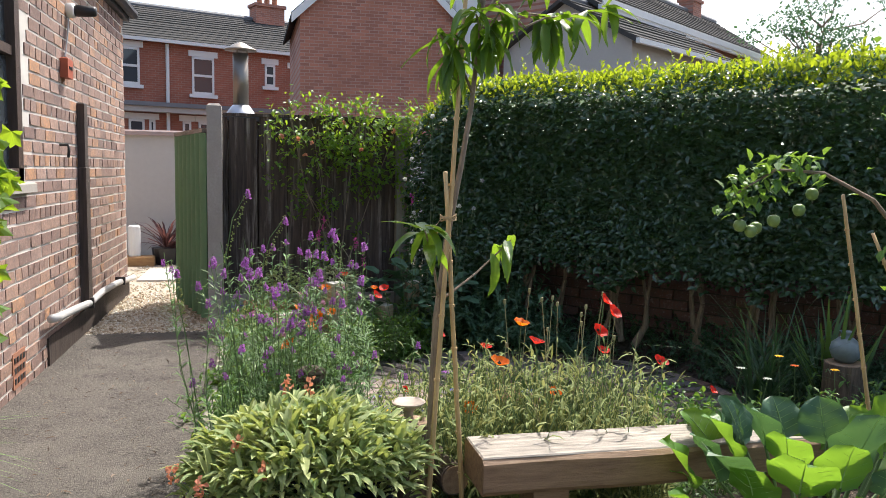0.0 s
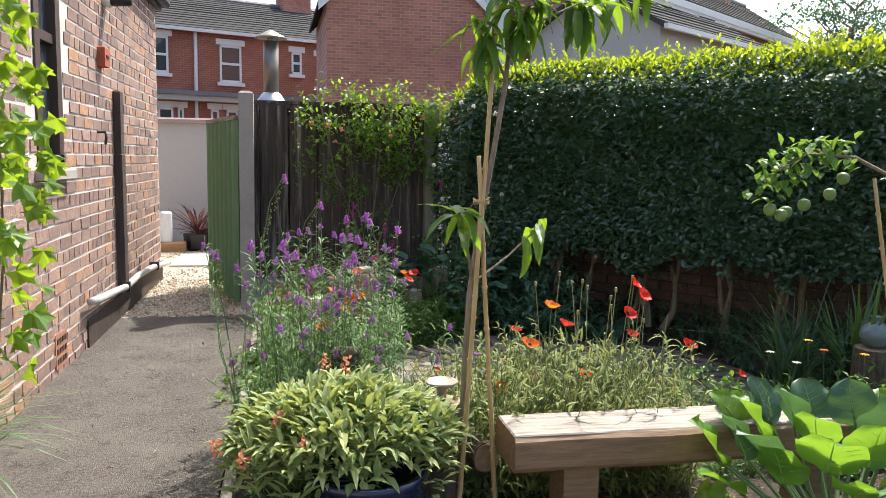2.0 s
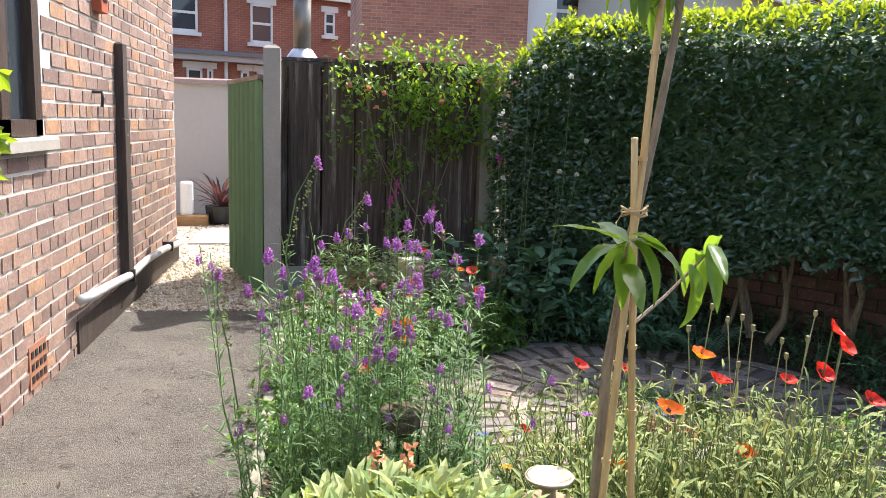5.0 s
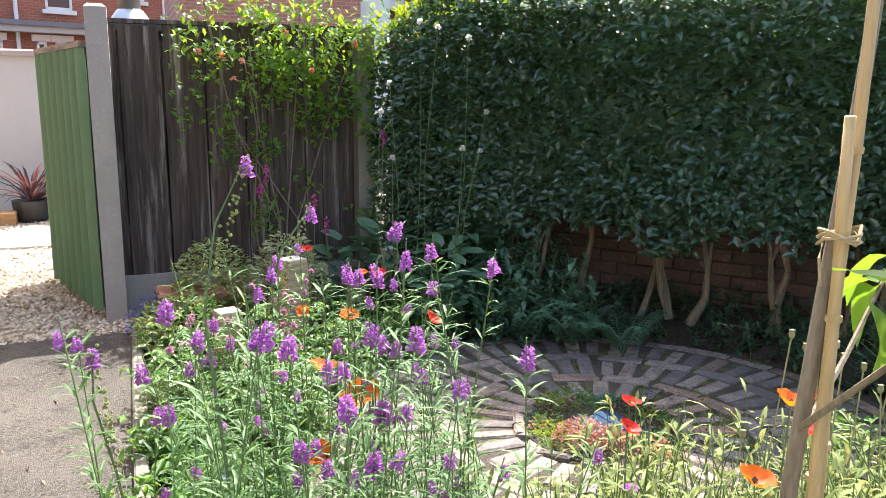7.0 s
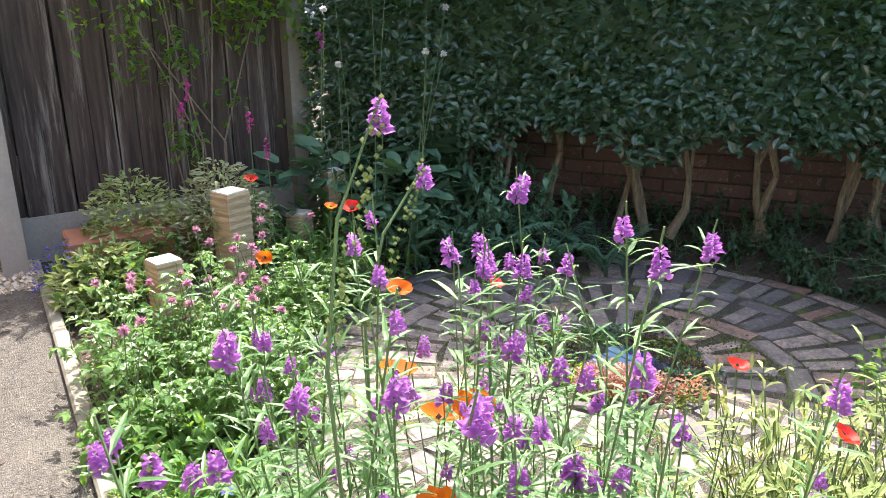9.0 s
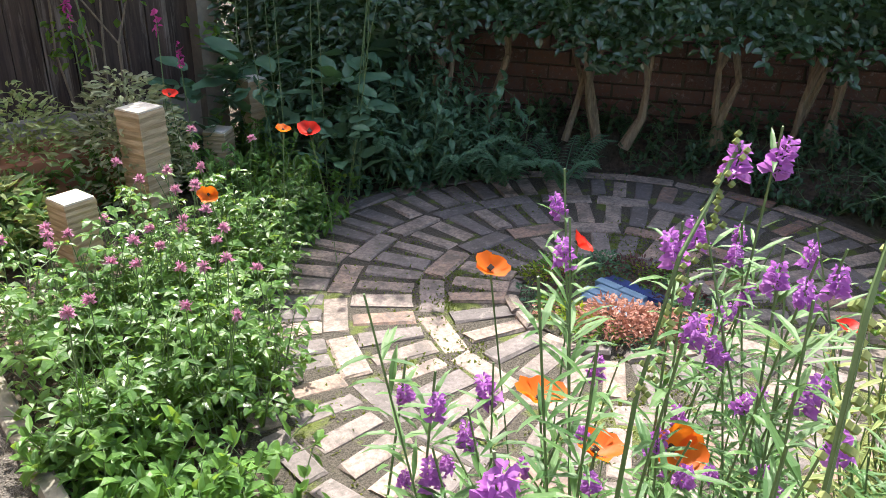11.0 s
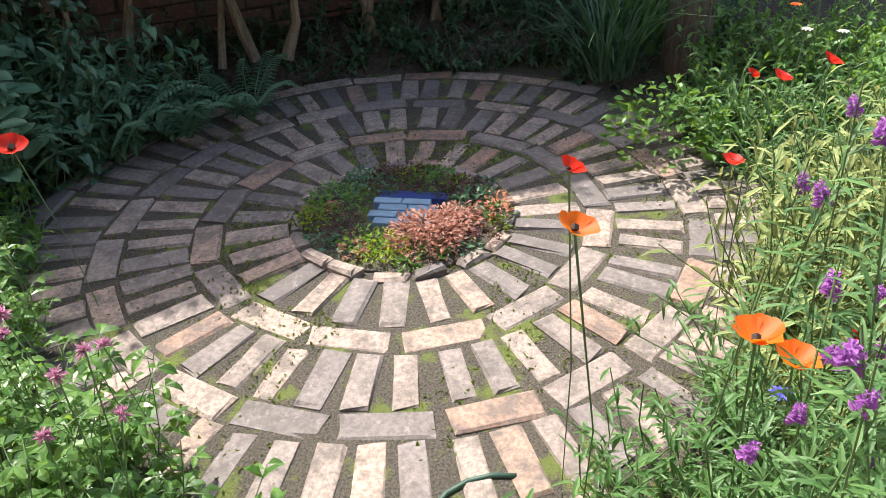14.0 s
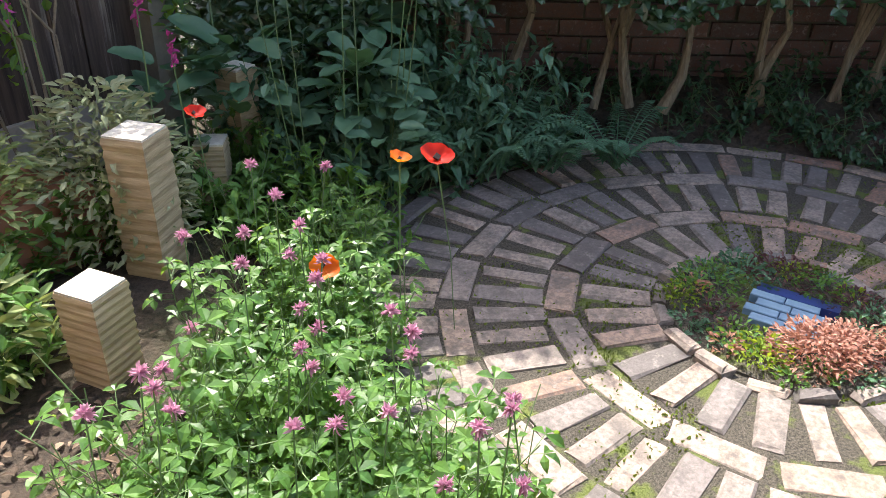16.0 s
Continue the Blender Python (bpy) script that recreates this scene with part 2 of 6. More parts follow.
m_stones, m_chips, m_glass, m_darkgrit = stones_mat(), chips_mat(), glass_mat(), darkgrit_mat()
l_hedge = leafy("hedge_leaf", (0.05, 0.10, 0.062), (0.165, 0.25, 0.15), 0.28, 0.27, (0.16, 0.34, 0.05), 0.9)
# backlit glow of the hedge top put into a yellower leaf colour
l_hedgetop = leafy("hedge_sunlit_growth", (0.10, 0.19, 0.02), (0.20, 0.30, 0.03), 0.5, 0.4, (0.55, 0.66, 0.03))
l_green = leafy("fresh_leaf", (0.072, 0.177, 0.040), (0.177, 0.354, 0.072), 0.4, 0.45, (0.26, 0.42, 0.05))
l_clover = leafy("clover_leaf", (0.04, 0.12, 0.025), (0.18, 0.33, 0.07), 0.35, 0.38, (0.30, 0.46, 0.05), 0.5)
l_fine = leafy("fine_green_leaf", (0.05, 0.135, 0.04), (0.18, 0.33, 0.095), 0.35, 0.5, (0.24, 0.38, 0.09))
l_sage = leafy("variegated_sage_leaf", (0.15, 0.25, 0.085), (0.72, 0.74, 0.36), 0.3, 0.7, (0.5, 0.55, 0.13))
l_varieg = leafy("cream_edged_leaf", (0.22, 0.28, 0.13), (0.74, 0.73, 0.5), 0.3, 0.6, (0.5, 0.5, 0.22))
l_peach = leafy("peach_leaf", (0.045, 0.12, 0.02), (0.10, 0.21, 0.035), 0.45, 0.35, (0.30, 0.48, 0.03))
l_chard = leafy("broad_cabbage_leaf", (0.069, 0.196, 0.040), (0.138, 0.310, 0.057), 0.45, 0.42, (0.30, 0.52, 0.04))
l_bluechard = leafy("bluish_cabbage_leaf", (0.05, 0.12, 0.07), (0.09, 0.18, 0.10), 0.25, 0.42, (0.16, 0.32, 0.08))
l_lime = leafy("lime_leaf", (0.16, 0.28, 0.03), (0.28, 0.40, 0.05), 0.45, 0.5, (0.55, 0.65, 0.04))
l_vine = leafy("vine_leaf", (0.06, 0.16, 0.03), (0.14, 0.27, 0.04), 0.5, 0.42, (0.42, 0.60, 0.03))
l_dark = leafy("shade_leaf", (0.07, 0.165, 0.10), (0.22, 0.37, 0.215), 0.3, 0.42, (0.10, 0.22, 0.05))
l_ivy = leafy("ivy_leaf", (0.035, 0.085, 0.045), (0.11, 0.20, 0.10), 0.25, 0.4, (0.10, 0.22, 0.05))
l_reed = leafy("reed_blade", (0.060, 0.144, 0.060), (0.144, 0.264, 0.096), 0.35, 0.4, (0.30, 0.46, 0.06))
l_straw = leafy("dry_straw_stem", (0.15, 0.22, 0.06), (0.46, 0.50, 0.20), 0.3, 0.7, (0.45, 0.45, 0.16))
l_phorm = leafy("bronze_blade", (0.06, 0.035, 0.035), (0.20, 0.09, 0.09), 0.3, 0.4, (0.28, 0.10, 0.08))
l_moss = leafy("joint_moss", (0.07, 0.11, 0.02), (0.20, 0.25, 0.045), 0.3, 0.8, (0.28, 0.34, 0.04))
l_sedum = leafy("pink_sedum", (0.33, 0.15, 0.11), (0.66, 0.38, 0.29), 0.3, 0.6, (0.65, 0.30, 0.2))
l_purple = leafy("purple_petal", (0.30, 0.09, 0.38), (0.54, 0.25, 0.60), 0.4, 0.6, (0.62, 0.22, 0.70))
l_pink = leafy("clover_pink_petal", (0.48, 0.24, 0.34), (0.72, 0.48, 0.54), 0.4, 0.7, (0.7, 0.3, 0.5))
l_magenta = leafy("magenta_bell", (0.40, 0.03, 0.20), (0.60, 0.13, 0.40), 0.4, 0.6, (0.75, 0.10, 0.45))
l_red = leafy("red_petal", (0.62, 0.02, 0.012), (0.78, 0.05, 0.02), 0.45, 0.55, (0.95, 0.05, 0.03))
l_orange = leafy("orange_petal", (0.75, 0.13, 0.008), (0.85, 0.21, 0.012), 0.45, 0.55, (1.0, 0.25, 0.01))
l_coral = leafy("coral_petal", (0.62, 0.24, 0.15), (0.75, 0.38, 0.25), 0.4, 0.7, (0.85, 0.36, 0.2))
l_blue = leafy("blue_petal", (0.10, 0.10, 0.5), (0.2, 0.2, 0.65), 0.4, 0.6, (0.25, 0.25, 0.85))
l_white = leafy("white_petal", (0.6, 0.6, 0.55), (0.8, 0.8, 0.75), 0.4, 0.7, (0.85, 0.85, 0.75))
l_yellow = leafy("yellow_petal", (0.75, 0.45, 0.01), (0.85, 0.6, 0.02), 0.4, 0.6, (1.0, 0.7, 0.02))
m_apple = plain("green_apple_skin", (0.17, 0.26, 0.07), 0.4, vary=0.2)
m_rib = plain("pale_leaf_rib", (0.22, 0.36, 0.12), 0.6, vary=0.15)
m_stalk = plain("green_stalk", (0.12, 0.19, 0.07), 0.6, vary=0.3)
m_dry = plain("dry_stalk", (0.30, 0.29, 0.15), 0.8, vary=0.3)


# geometry helpers
class Geo:
    """A mesh in the making: lists of corners and faces."""

    def __init__(self):
        self.v, self.f = [], []

    def add(self, verts, faces):
        k = len(self.v)
        self.v += [tuple(p) for p in verts]
        self.f += [tuple(i + k for i in q) for q in faces]
        return self

    def box(self, a, b, m=None, chamfer=0.0):
        x0, y0, z0 = a
        x1, y1, z1 = b
        c = chamfer
        ps = [(x0, y0, z0), (x1, y0, z0), (x1, y1, z0), (x0, y1, z0)]
        if c:
            ps += [(x0, y0, z1 - c), (x1, y0, z1 - c), (x1, y1, z1 - c), (x0, y1, z1 - c)]
            ps += [(x0 + c, y0 + c, z1), (x1 - c, y0 + c, z1), (x1 - c, y1 - c, z1), (x0 + c, y1 - c, z1)]
            fs = [(3, 2, 1, 0), (8, 9, 10, 11)] + [(i + j, (i + 1) % 4 + j, (i + 1) % 4 + j + 4, i + j + 4) for j in (0, 4) for i in range(4)]
        else:
            ps += [(x0, y0, z1), (x1, y0, z1), (x1, y1, z1), (x0, y1, z1)]
            fs = [(3, 2, 1, 0), (4, 5, 6, 7)] + [(i, (i + 1) % 4, (i + 1) % 4 + 4, i + 4) for i in range(4)]
        return self.add([m @ Vector(p) for p in ps] if m else ps, fs)

    def lathe(self, rings, at=(0, 0, 0), n=20, wob=0.0, cap=True):
        x, y, z = at
        ps = []
        for r, h in rings:
            for i in range(n):
                a = 2 * math.pi * i / n
                k = r * (1 + wob * noise.noise(Vector((math.cos(a) * 2 + x * 7, math.sin(a) * 2 + y * 7, h * 6))))
                ps.append((x + k * math.cos(a), y + k * math.sin(a), z + h))
        fs = [(j * n + i, j * n + (i + 1) % n, (j + 1) * n + (i + 1) % n, (j + 1) * n + i) for j in range(len(rings) - 1) for i in range(n)]
        if cap:
            fs += [tuple(range(n - 1, -1, -1)), tuple((len(rings) - 1) * n + i for i in range(n))]
        return self.add(ps, fs)

    def tube(self, pts, r0, r1=None, n=6):
        pts = [Vector(p) for p in pts]
        r1 = r0 if r1 is None else r1
        ps = []
        for i, p in enumerate(pts):
            d = (pts[min(i + 1, len(pts) - 1)] - pts[max(i - 1, 0)]).normalized()
            u = d.cross(Vector((0.31, 0.17, 0.94)))
            u = (u if u.length > 0.05 else d.cross(Vector((1, 0, 0)))).normalized()
            w = d.cross(u)
            r = r0 + (r1 - r0) * i / (len(pts) - 1)
            ps += [p + r * (math.cos(2 * math.pi * k / n) * u + math.sin(2 * math.pi * k / n) * w) for k in range(n)]
        fs = [(j * n + i, j * n + (i + 1) % n, (j + 1) * n + (i + 1) % n, (j + 1) * n + i) for j in range(len(pts) - 1) for i in range(n)]
        return self.add(ps, fs + [tuple(range(n - 1, -1, -1)), tuple((len(pts) - 1) * n + i for i in range(n))])

    def leaf(self, p, d, up, L, W, fold=0.25, droop=0.2, peak=0.42):
        p, d = Vector(p), Vector(d).normalized()
        s = d.cross(Vector(up))
        s = (s if s.length > 0.05 else d.cross(Vector((1, 0.2, 0)))).normalized()
        n = s.cross(d)
        a, b = p + d * L * peak, p + d * L * 0.78 - n * droop * L * 0.4
        t = p + d * L - n * droop * L
        f = n * fold * W
        return self.add([p, a + s * W / 2 + f, b + s * W * 0.33 + f * 0.7, t, b - s * W * 0.33 + f * 0.7, a - s * W / 2 + f, a, b],
                        [(0, 1, 6), (1, 2, 7, 6), (2, 3, 7), (3, 4, 7), (4, 5, 6, 7), (5, 0, 6)])

    def blob(self, p, r, squash=1.0):
        x, y, z = p
        s = r * 0.72
        ps = [(x, y, z - r * squash), (x, y, z + r * squash)] + [(x + s * 1.3 * math.cos(k * math.pi / 3), y + s * 1.3 * math.sin(k * math.pi / 3), z + (0.25 if k % 2 else -0.25) * r) for k in range(6)]
        return self.add(ps, [(0, 2 + (k + 1) % 6, 2 + k) for k in range(6)] + [(1, 2 + k, 2 + (k + 1) % 6) for k in range(6)])

    def mesh(self, name, mat, smooth=False):
        me = bpy.data.meshes.new(name)
        me.from_pydata(self.v, [], self.f)
        me.materials.append(mat)
        if smooth:
            me.polygons.foreach_set("use_smooth", [True] * len(me.polygons))
        me.update()
        return me


LOOSE = {"leaf", "petal", "bell", "slot"}


def part(name, geo, material, parent, label="", smooth=False):
    ob = new(name, geo if isinstance(geo, bpy.types.Mesh) else geo.mesh(name, material, smooth))
    ob.parent = parent
    return tagged(ob, label, kind="stuff" if name in LOOSE else "")


def solid(name, geo, material, label, category, group="", kind="", smooth=False):
    return tagged(new(name, geo.mesh(name, material, smooth)), label, category, group, kind)


def thing(name, label, category, at=(0, 0, 0), group="", kind=""):
    ob = new(name)
    ob.empty_display_size = 0.1
    ob.location = at
    return tagged(ob, label, category, group, kind)


R = random.Random(7)
U = R.uniform


def rdir(up=0.3):
    return Vector((U(-1, 1), U(-1, 1), U(-1, 1) + up)).normalized()


def lerp(a, b, t):
    return tuple(x + (y - x) * t for x, y in zip(a, b))


CX, CY, PZ = 1.77, 5.31, -0.10


def soil_z(x, y):
    if x < -0.005:
        return -0.03
    r = math.hypot(x - CX, y - CY)
    k = min(1, max(0, (1.75 - r) / 0.42))
    k = k * k * (3 - 2 * k)
    e = min(1, max(0, (x - 0.03) / 0.2))
    v = 0.8 * x + 0.6 * y
    b = min(1, max(0, (r - 1.33) / 0.25)) * min(1, max(0, (v - 5.6) / 0.3)) * (1 if v < 6.6 else 0)
    return -0.03 - 0.085 * k + 0.09 * b * (1 + 0.4 * k) + 0.02 * e * (1 - k) * noise.noise(Vector((x * 3, y * 3, 0)))


# ground: one sheet out to the horizon
def axis(lo, hi, step):
    inner = [lo + step * i for i in range(int((hi - lo) / step) + 1)]
    return [-1500, -400, -100, -40, -15] + inner + [18, 45, 110, 400, 1500]


xs, ys = axis(-2.0, 5.5, 0.1), axis(-3.0, 9.0, 0.1)
g = Geo()
g.add([(x, y, soil_z(x, y) if -2 < x < 5.6 and -3 < y < 9.1 else -0.035) for y in ys for x in xs],
      [(j * len(xs) + i, j * len(xs) + i + 1, (j + 1) * len(xs) + i + 1, (j + 1) * len(xs) + i) for j in range(len(ys) - 1) for i in range(len(xs) - 1)])
solid("ground", g, m_soil, "dark brown garden soil between the plants", "soil", kind="structure", smooth=True)

g = Geo()
nx, ny = 20, 120
g.add([(-1.0 + (0.985 * i / nx), -5 + 12.1 * j / ny + (0.05 * noise.noise(Vector((i * 0.6, 3, 0))) if j == ny else 0),
        0.006 * noise.noise(Vector((i * 0.25, j * 0.25, 5)))) for j in range(ny + 1) for i in range(nx + 1)],
      [(j * (nx + 1) + i, j * (nx + 1) + i + 1, (j + 1) * (nx + 1) + i + 1, (j + 1) * (nx + 1) + i) for j in range(ny) for i in range(nx)])
solid("path", g, m_tarmac, "worn grey tarmac path with grit and dark stains", "path", kind="structure", smooth=True)

g = Geo().box((-6, 7.1, -0.09), (0.02, 13.5, -0.012))
gravel = solid("gravel_yard", g, m_gravel, "pale gravel yard beyond the tarmac path", "gravel", kind="structure")
g = Geo()
for i in range(7000):
    y = 7.06 + 4.6 * U(0, 1) ** 1.6
    x = U(-1.0 if y < 9 else -2.6, -0.02)
    g.blob((x, y, -0.008 + U(-0.006, 0.006)), U(0.006, 0.017), U(0.5, 0.9))
tagged(part("gravel_stone", g, m_stones, gravel), "mixed cream and tan gravel stones", kind="stuff")

g = Geo()
for i in range(1700):
    x, y = 0.03 + abs(R.gauss(0, 0.22)), U(1.5, 7.1)
    if math.hypot(x - CX, y - CY) > 1.36:
        g.leaf((x, y, soil_z(x, y) + 0.012), (U(-1, 1), U(-1, 1), U(-0.2, 0.4)), (0, 0, 1), U(0.012, 0.042), U(0.006, 0.018))
for i in range(1500):
    x, y = U(0.9, 3.2), U(2.2, 3.6)
    g.leaf((x, y, soil_z(x, y) + 0.012), (U(-1, 1), U(-1, 1), U(-0.2, 0.4)), (0, 0, 1), U(0.012, 0.042), U(0.006, 0.018))
solid("bark_mulch", g, m_chips, "brown bark chips and dead leaves on the soil", "mulch", kind="stuff")

g = Geo()
for i in range(2600):
    x = U(-0.98, -0.02)
    if U(0, 1) < 0.5:
        x = R.choice((-0.97 + abs(R.gauss(0, 0.08)), -0.03 - abs(R.gauss(0, 0.1))))
    g.blob((x, U(1.8, 7.1), 0.003), U(0.0015, 0.0038), 0.6)
solid("path_grit", g, m_darkgrit, "loose pale grit scattered on the tarmac path", "grit", kind="stuff")
g = Geo()
for i in range(240):
    g.leaf((U(-0.95, -0.03), U(2.2, 7.0), 0.007), (U(-1, 1), U(-1, 1), 0.05), (0, 0, 1), U(0.015, 0.05), U(0.003, 0.012))
solid("leaf_litter", g, m_chips, "dry leaf bits and twigs on the tarmac path", "litter", kind="stuff")

# kerb between path and bed
kerb = thing("kerb", "narrow mossy concrete edging beside the tarmac path", "kerb", kind="structure")
y = -1.0
while y < 7.1:
    L = U(0.55, 0.9)
    c = Geo().box((-0.012 + U(-0.006, 0.006), y, -0.1), (0.034 + U(-0.006, 0.006), min(y + L, 7.15) - 0.008, 0.024 + U(-0.008, 0.006)), chamfer=0.008)
    part("kerb_stone", c, m_kerb, kerb)
    y += L

# house on the path's far side
house = thing("brick_house", "old brown brick house with pale mortar beside the path", "house")
WX, WT, WY0, WY1, WZ = -1.0, 0.25, -4.0, 9.05, 2.62
WIN = (5.28, 5.74, 1.12, 2.35)
g = Geo()
g.box((WX - WT, WY0, -0.1), (WX - 0.005, WIN[0], WZ)).box((WX - WT, WIN[1], -0.1), (WX - 0.005, WY1, WZ))
g.box((WX - WT, WIN[0], -0.1), (WX - 0.005, WIN[1], WIN[2])).box((WX - WT, WIN[0], WIN[3]), (WX - 0.005, WIN[1], WZ))
for lo_, hi_ in (((-5, WY1 - WT, -0.1), (WX - WT, WY1 - 0.012, WZ)), ((-5, WY0, -0.1), (WX - WT, WY0 + WT, WZ)), ((-5.2, WY0, -0.1), (-5, WY1, WZ))):
    part("outer_wall", Geo().box(lo_, hi_), m_mortar, house)
house_wall = part("wall", g, m_mortar, house, "lime mortar wall core")
g = Geo().add([(-5.4, WY0 - 0.2, 2.62), (WX + 0.06, WY0 - 0.2, 2.62), (WX + 0.06, WY1 + 0.12, 2.62), (-5.4, WY1 + 0.12, 2.62),
               (-3.2, WY0 - 0.2, 3.5), (-3.2, WY1 + 0.12, 3.5)], [(0, 3, 2, 1), (1, 2, 5, 4), (3, 0, 4, 5), (0, 1, 4), (2, 3, 5)])
part("roof", g, m_slate, house, "grey slate roof")
part("gutter", Geo().tube([(WX + 0.08, WY0, 2.64), (WX + 0.08, WY1 + 0.12, 2.64)], 0.045, n=8), m_fascia, house, "dark eaves gutter")
part("fascia", Geo().box((WX - 0.02, WY0, 2.57), (WX + 0.045, WY1 + 0.1, 2.66)), m_fascia, house, "dark fascia board")
# wall base kept dark to stand for the shade under the pipe
part("plinth", Geo().box((WX - 0.012, 6.12, -0.08), (WX + 0.012, WY1 + 0.01, 0.17)), m_stake, house, "wall plinth, shade below the pipe put into its dark colour")
window = part("window", Geo().box((WX - 0.09, WIN[0], WIN[2]), (WX + 0.006, WIN[0] + 0.085, WIN[3])).box((WX - 0.09, WIN[1] - 0.085, WIN[2]), (WX + 0.006, WIN[1], WIN[3]))
              .box((WX - 0.09, WIN[0], WIN[2]), (WX + 0.006, WIN[1], WIN[2] + 0.07)).box((WX - 0.09, WIN[0], WIN[3] - 0.09), (WX + 0.006, WIN[1], WIN[3]))
              .box((WX - 0.08, WIN[0], 1.78), (WX - 0.01, WIN[1], 1.83)), m_winframe, house, "dark brown timber window frame")
part("pane", Geo().box((WX - 0.05, WIN[0] + 0.05, WIN[2] + 0.05), (WX - 0.042, WIN[1] - 0.05, 1.79)), m_glass, window)
part("pane", Geo().box((WX - 0.05, WIN[0] + 0.05, 1.82), (WX - 0.042, WIN[1] - 0.05, WIN[3] - 0.08)), m_glass, window)
part("sill", Geo().box((WX - 0.1, WIN[0] - 0.06, 1.06), (WX + 0.05, WIN[1] + 0.08, 1.115), chamfer=0.01), m_concrete, house, "grey stone window sill")
vent = part("air_brick", Geo().box((WX - 0.01, 5.44, 0.035), (WX + 0.004, 5.66, 0.225)), m_terracotta, house, "terracotta air brick")
for i in range(3):
    for j in range(4):
        part("slot", Geo().box((WX + 0.004, 5.462 + 0.05 * j, 0.06 + 0.055 * i), (WX + 0.007, 5.492 + 0.05 * j, 0.09 + 0.055 * i)), m_black, vent)

batten = thing("timber_batten", "dark tarred timber batten fixed upright to the brick wall", "batten", (WX, 7.11, 0.2))
part("lower_board", Geo().box((0, -0.06, 0), (0.055, 0.06, 1.0), chamfer=0.006), m_stake, batten)
part("upper_board", Geo().box((0, -0.05, 0.998), (0.05, 0.055, 1.45), chamfer=0.008), m_stake, batten, "greyer weathered upper board")
part("nail", Geo().lathe([(0.006, 0), (0.004, 0.003)], n=8).mesh("nail", m_steel), None, batten).matrix_local = pose(0.055, 0, 0.9, 0, 90, 0)
pipe_pts = [(WX + 0.05, 6.02, 0.36), (WX + 0.05, 6.03, 0.305), (WX + 0.05, 6.2, 0.285), (WX + 0.05, 6.7, 0.255), (WX + 0.05, 7.1, 0.225), (WX + 0.045, 7.6, 0.235), (WX + 0.045, 8.2, 0.215), (WX + 0.04, 8.8, 0.165), (WX + 0.05, 9.08, 0.15)]
pipe = solid("drain_pipe", Geo().tube(pipe_pts[1:], 0.026, n=10), m_greypaint, "pale grey plastic pipe sagging along the wall foot", "pipe", smooth=True)
part("clip", Geo().box((WX, 7.07, 0.19), (WX + 0.08, 7.10, 0.265)), m_black, pipe)
part("clip", Geo().box((WX, 8.40, 0.17), (WX + 0.08, 8.43, 0.24)), m_black, pipe)
lamp = solid("security_light", Geo().lathe([(0.05, 0), (0.05, 0.04), (0.045, 0.05)], n=16), m_white, "white and black wall sensor light on the bricks", "wall light", smooth=True)
lamp.matrix_world = pose(WX, 6.86, 2.24, 0, 90, 0)
part("head", Geo().lathe([(0.035, 0.05), (0.04, 0.07), (0.035, 0.17), (0.028, 0.185)], n=14), m_black, lamp, "black lamp head", True)
part("cable", Geo().tube([(0.04, 0.0, 0.01), (0.16, -0.05, 0.012), (0.32, -0.14, 0.012)], 0.005), m_greypaint, lamp)
box = solid("alarm_box", Geo().box((WX, 6.62, 1.775), (WX + 0.05, 6.76, 1.905), chamfer=0.01), m_redbox, "small brick-red box fixed to the wall", "wall box")
part("cover_line", Geo().box((WX + 0.05, 6.65, 1.83), (WX + 0.054, 6.73, 1.85)), m_black, box)
solid("wall_hook", Geo().tube([(WX, 6.56, 1.34), (WX + 0.05, 6.56, 1.34), (WX + 0.055, 6.56, 1.31), (WX + 0.05, 6.56, 1.26)], 0.009), m_black, "bent dark iron hook in the bricks", "hook")

# fence, posts and gate
fence = thing("fence", "dark weathered close-board fence with pale worn streaks", "fence", (0.6, 7.58, 0))
x = -0.1
while x < 1.36:
    w = U(0.10, 0.125)
    b = Geo().box((x - 0.6, U(-0.006, 0.006), 0.19), (x + w - 0.006 - 0.6, 0.022, 1.62 + U(-0.012, 0.012)), pose(0, 0, 0, 0, U(-0.3, 0.3), U(-1.5, 1.5)))
    part("board", b, m_fence, fence)
    x += w
part("rail", Geo().box((-0.66, 0.022, 1.44), (0.8, 0.07, 1.53)), m_fence, fence)
part("rail", Geo().box((-0.66, 0.022, 0.4), (0.8, 0.07, 0.49)), m_fence, fence)
part("capping", Geo().box((-0.64, -0.02, 1.622), (0.78, 0.04, 1.645)), m_fence, fence, "thin grey capping rail")
part("gravel_board", Geo().box((-0.64, -0.02, -0.06), (0.78, 0.03, 0.2)), m_concrete, fence, "grey concrete gravel board")
for px, py, ph, pm in ((-0.09, 7.40, 1.70, m_concrete), (1.40, 7.54, 1.66, m_kerb)):
    post = solid("fence_post", Geo().box((px - 0.055, py - 0.055, -0.1), (px + 0.055, py + 0.055, ph), chamfer=0.018), pm, "rough grey concrete fence post" if px < 0 else "grey weathered fence end post", "post", "fence posts")
gate = thing("gate", "open green corrugated metal gate with timber frame", "gate", (-0.16, 7.46, 0))
gd = Vector((-0.31, 1.05, 0)).normalized()
gate.rotation_euler = (0, 0, math.atan2(gd.y, gd.x))
g, k, n = Geo(), 132, 1.09
g.add([(n * i / k, 0.042 * math.sin(i / k * n / 0.165 * 2 * math.pi), z) for z in (0.03, 1.48) for i in range(k + 1)], [(i, i + 1, k + 2 + i, k + 1 + i) for i in range(k)])
part("sheet", g, m_gate, gate, "green painted corrugated sheet", True)
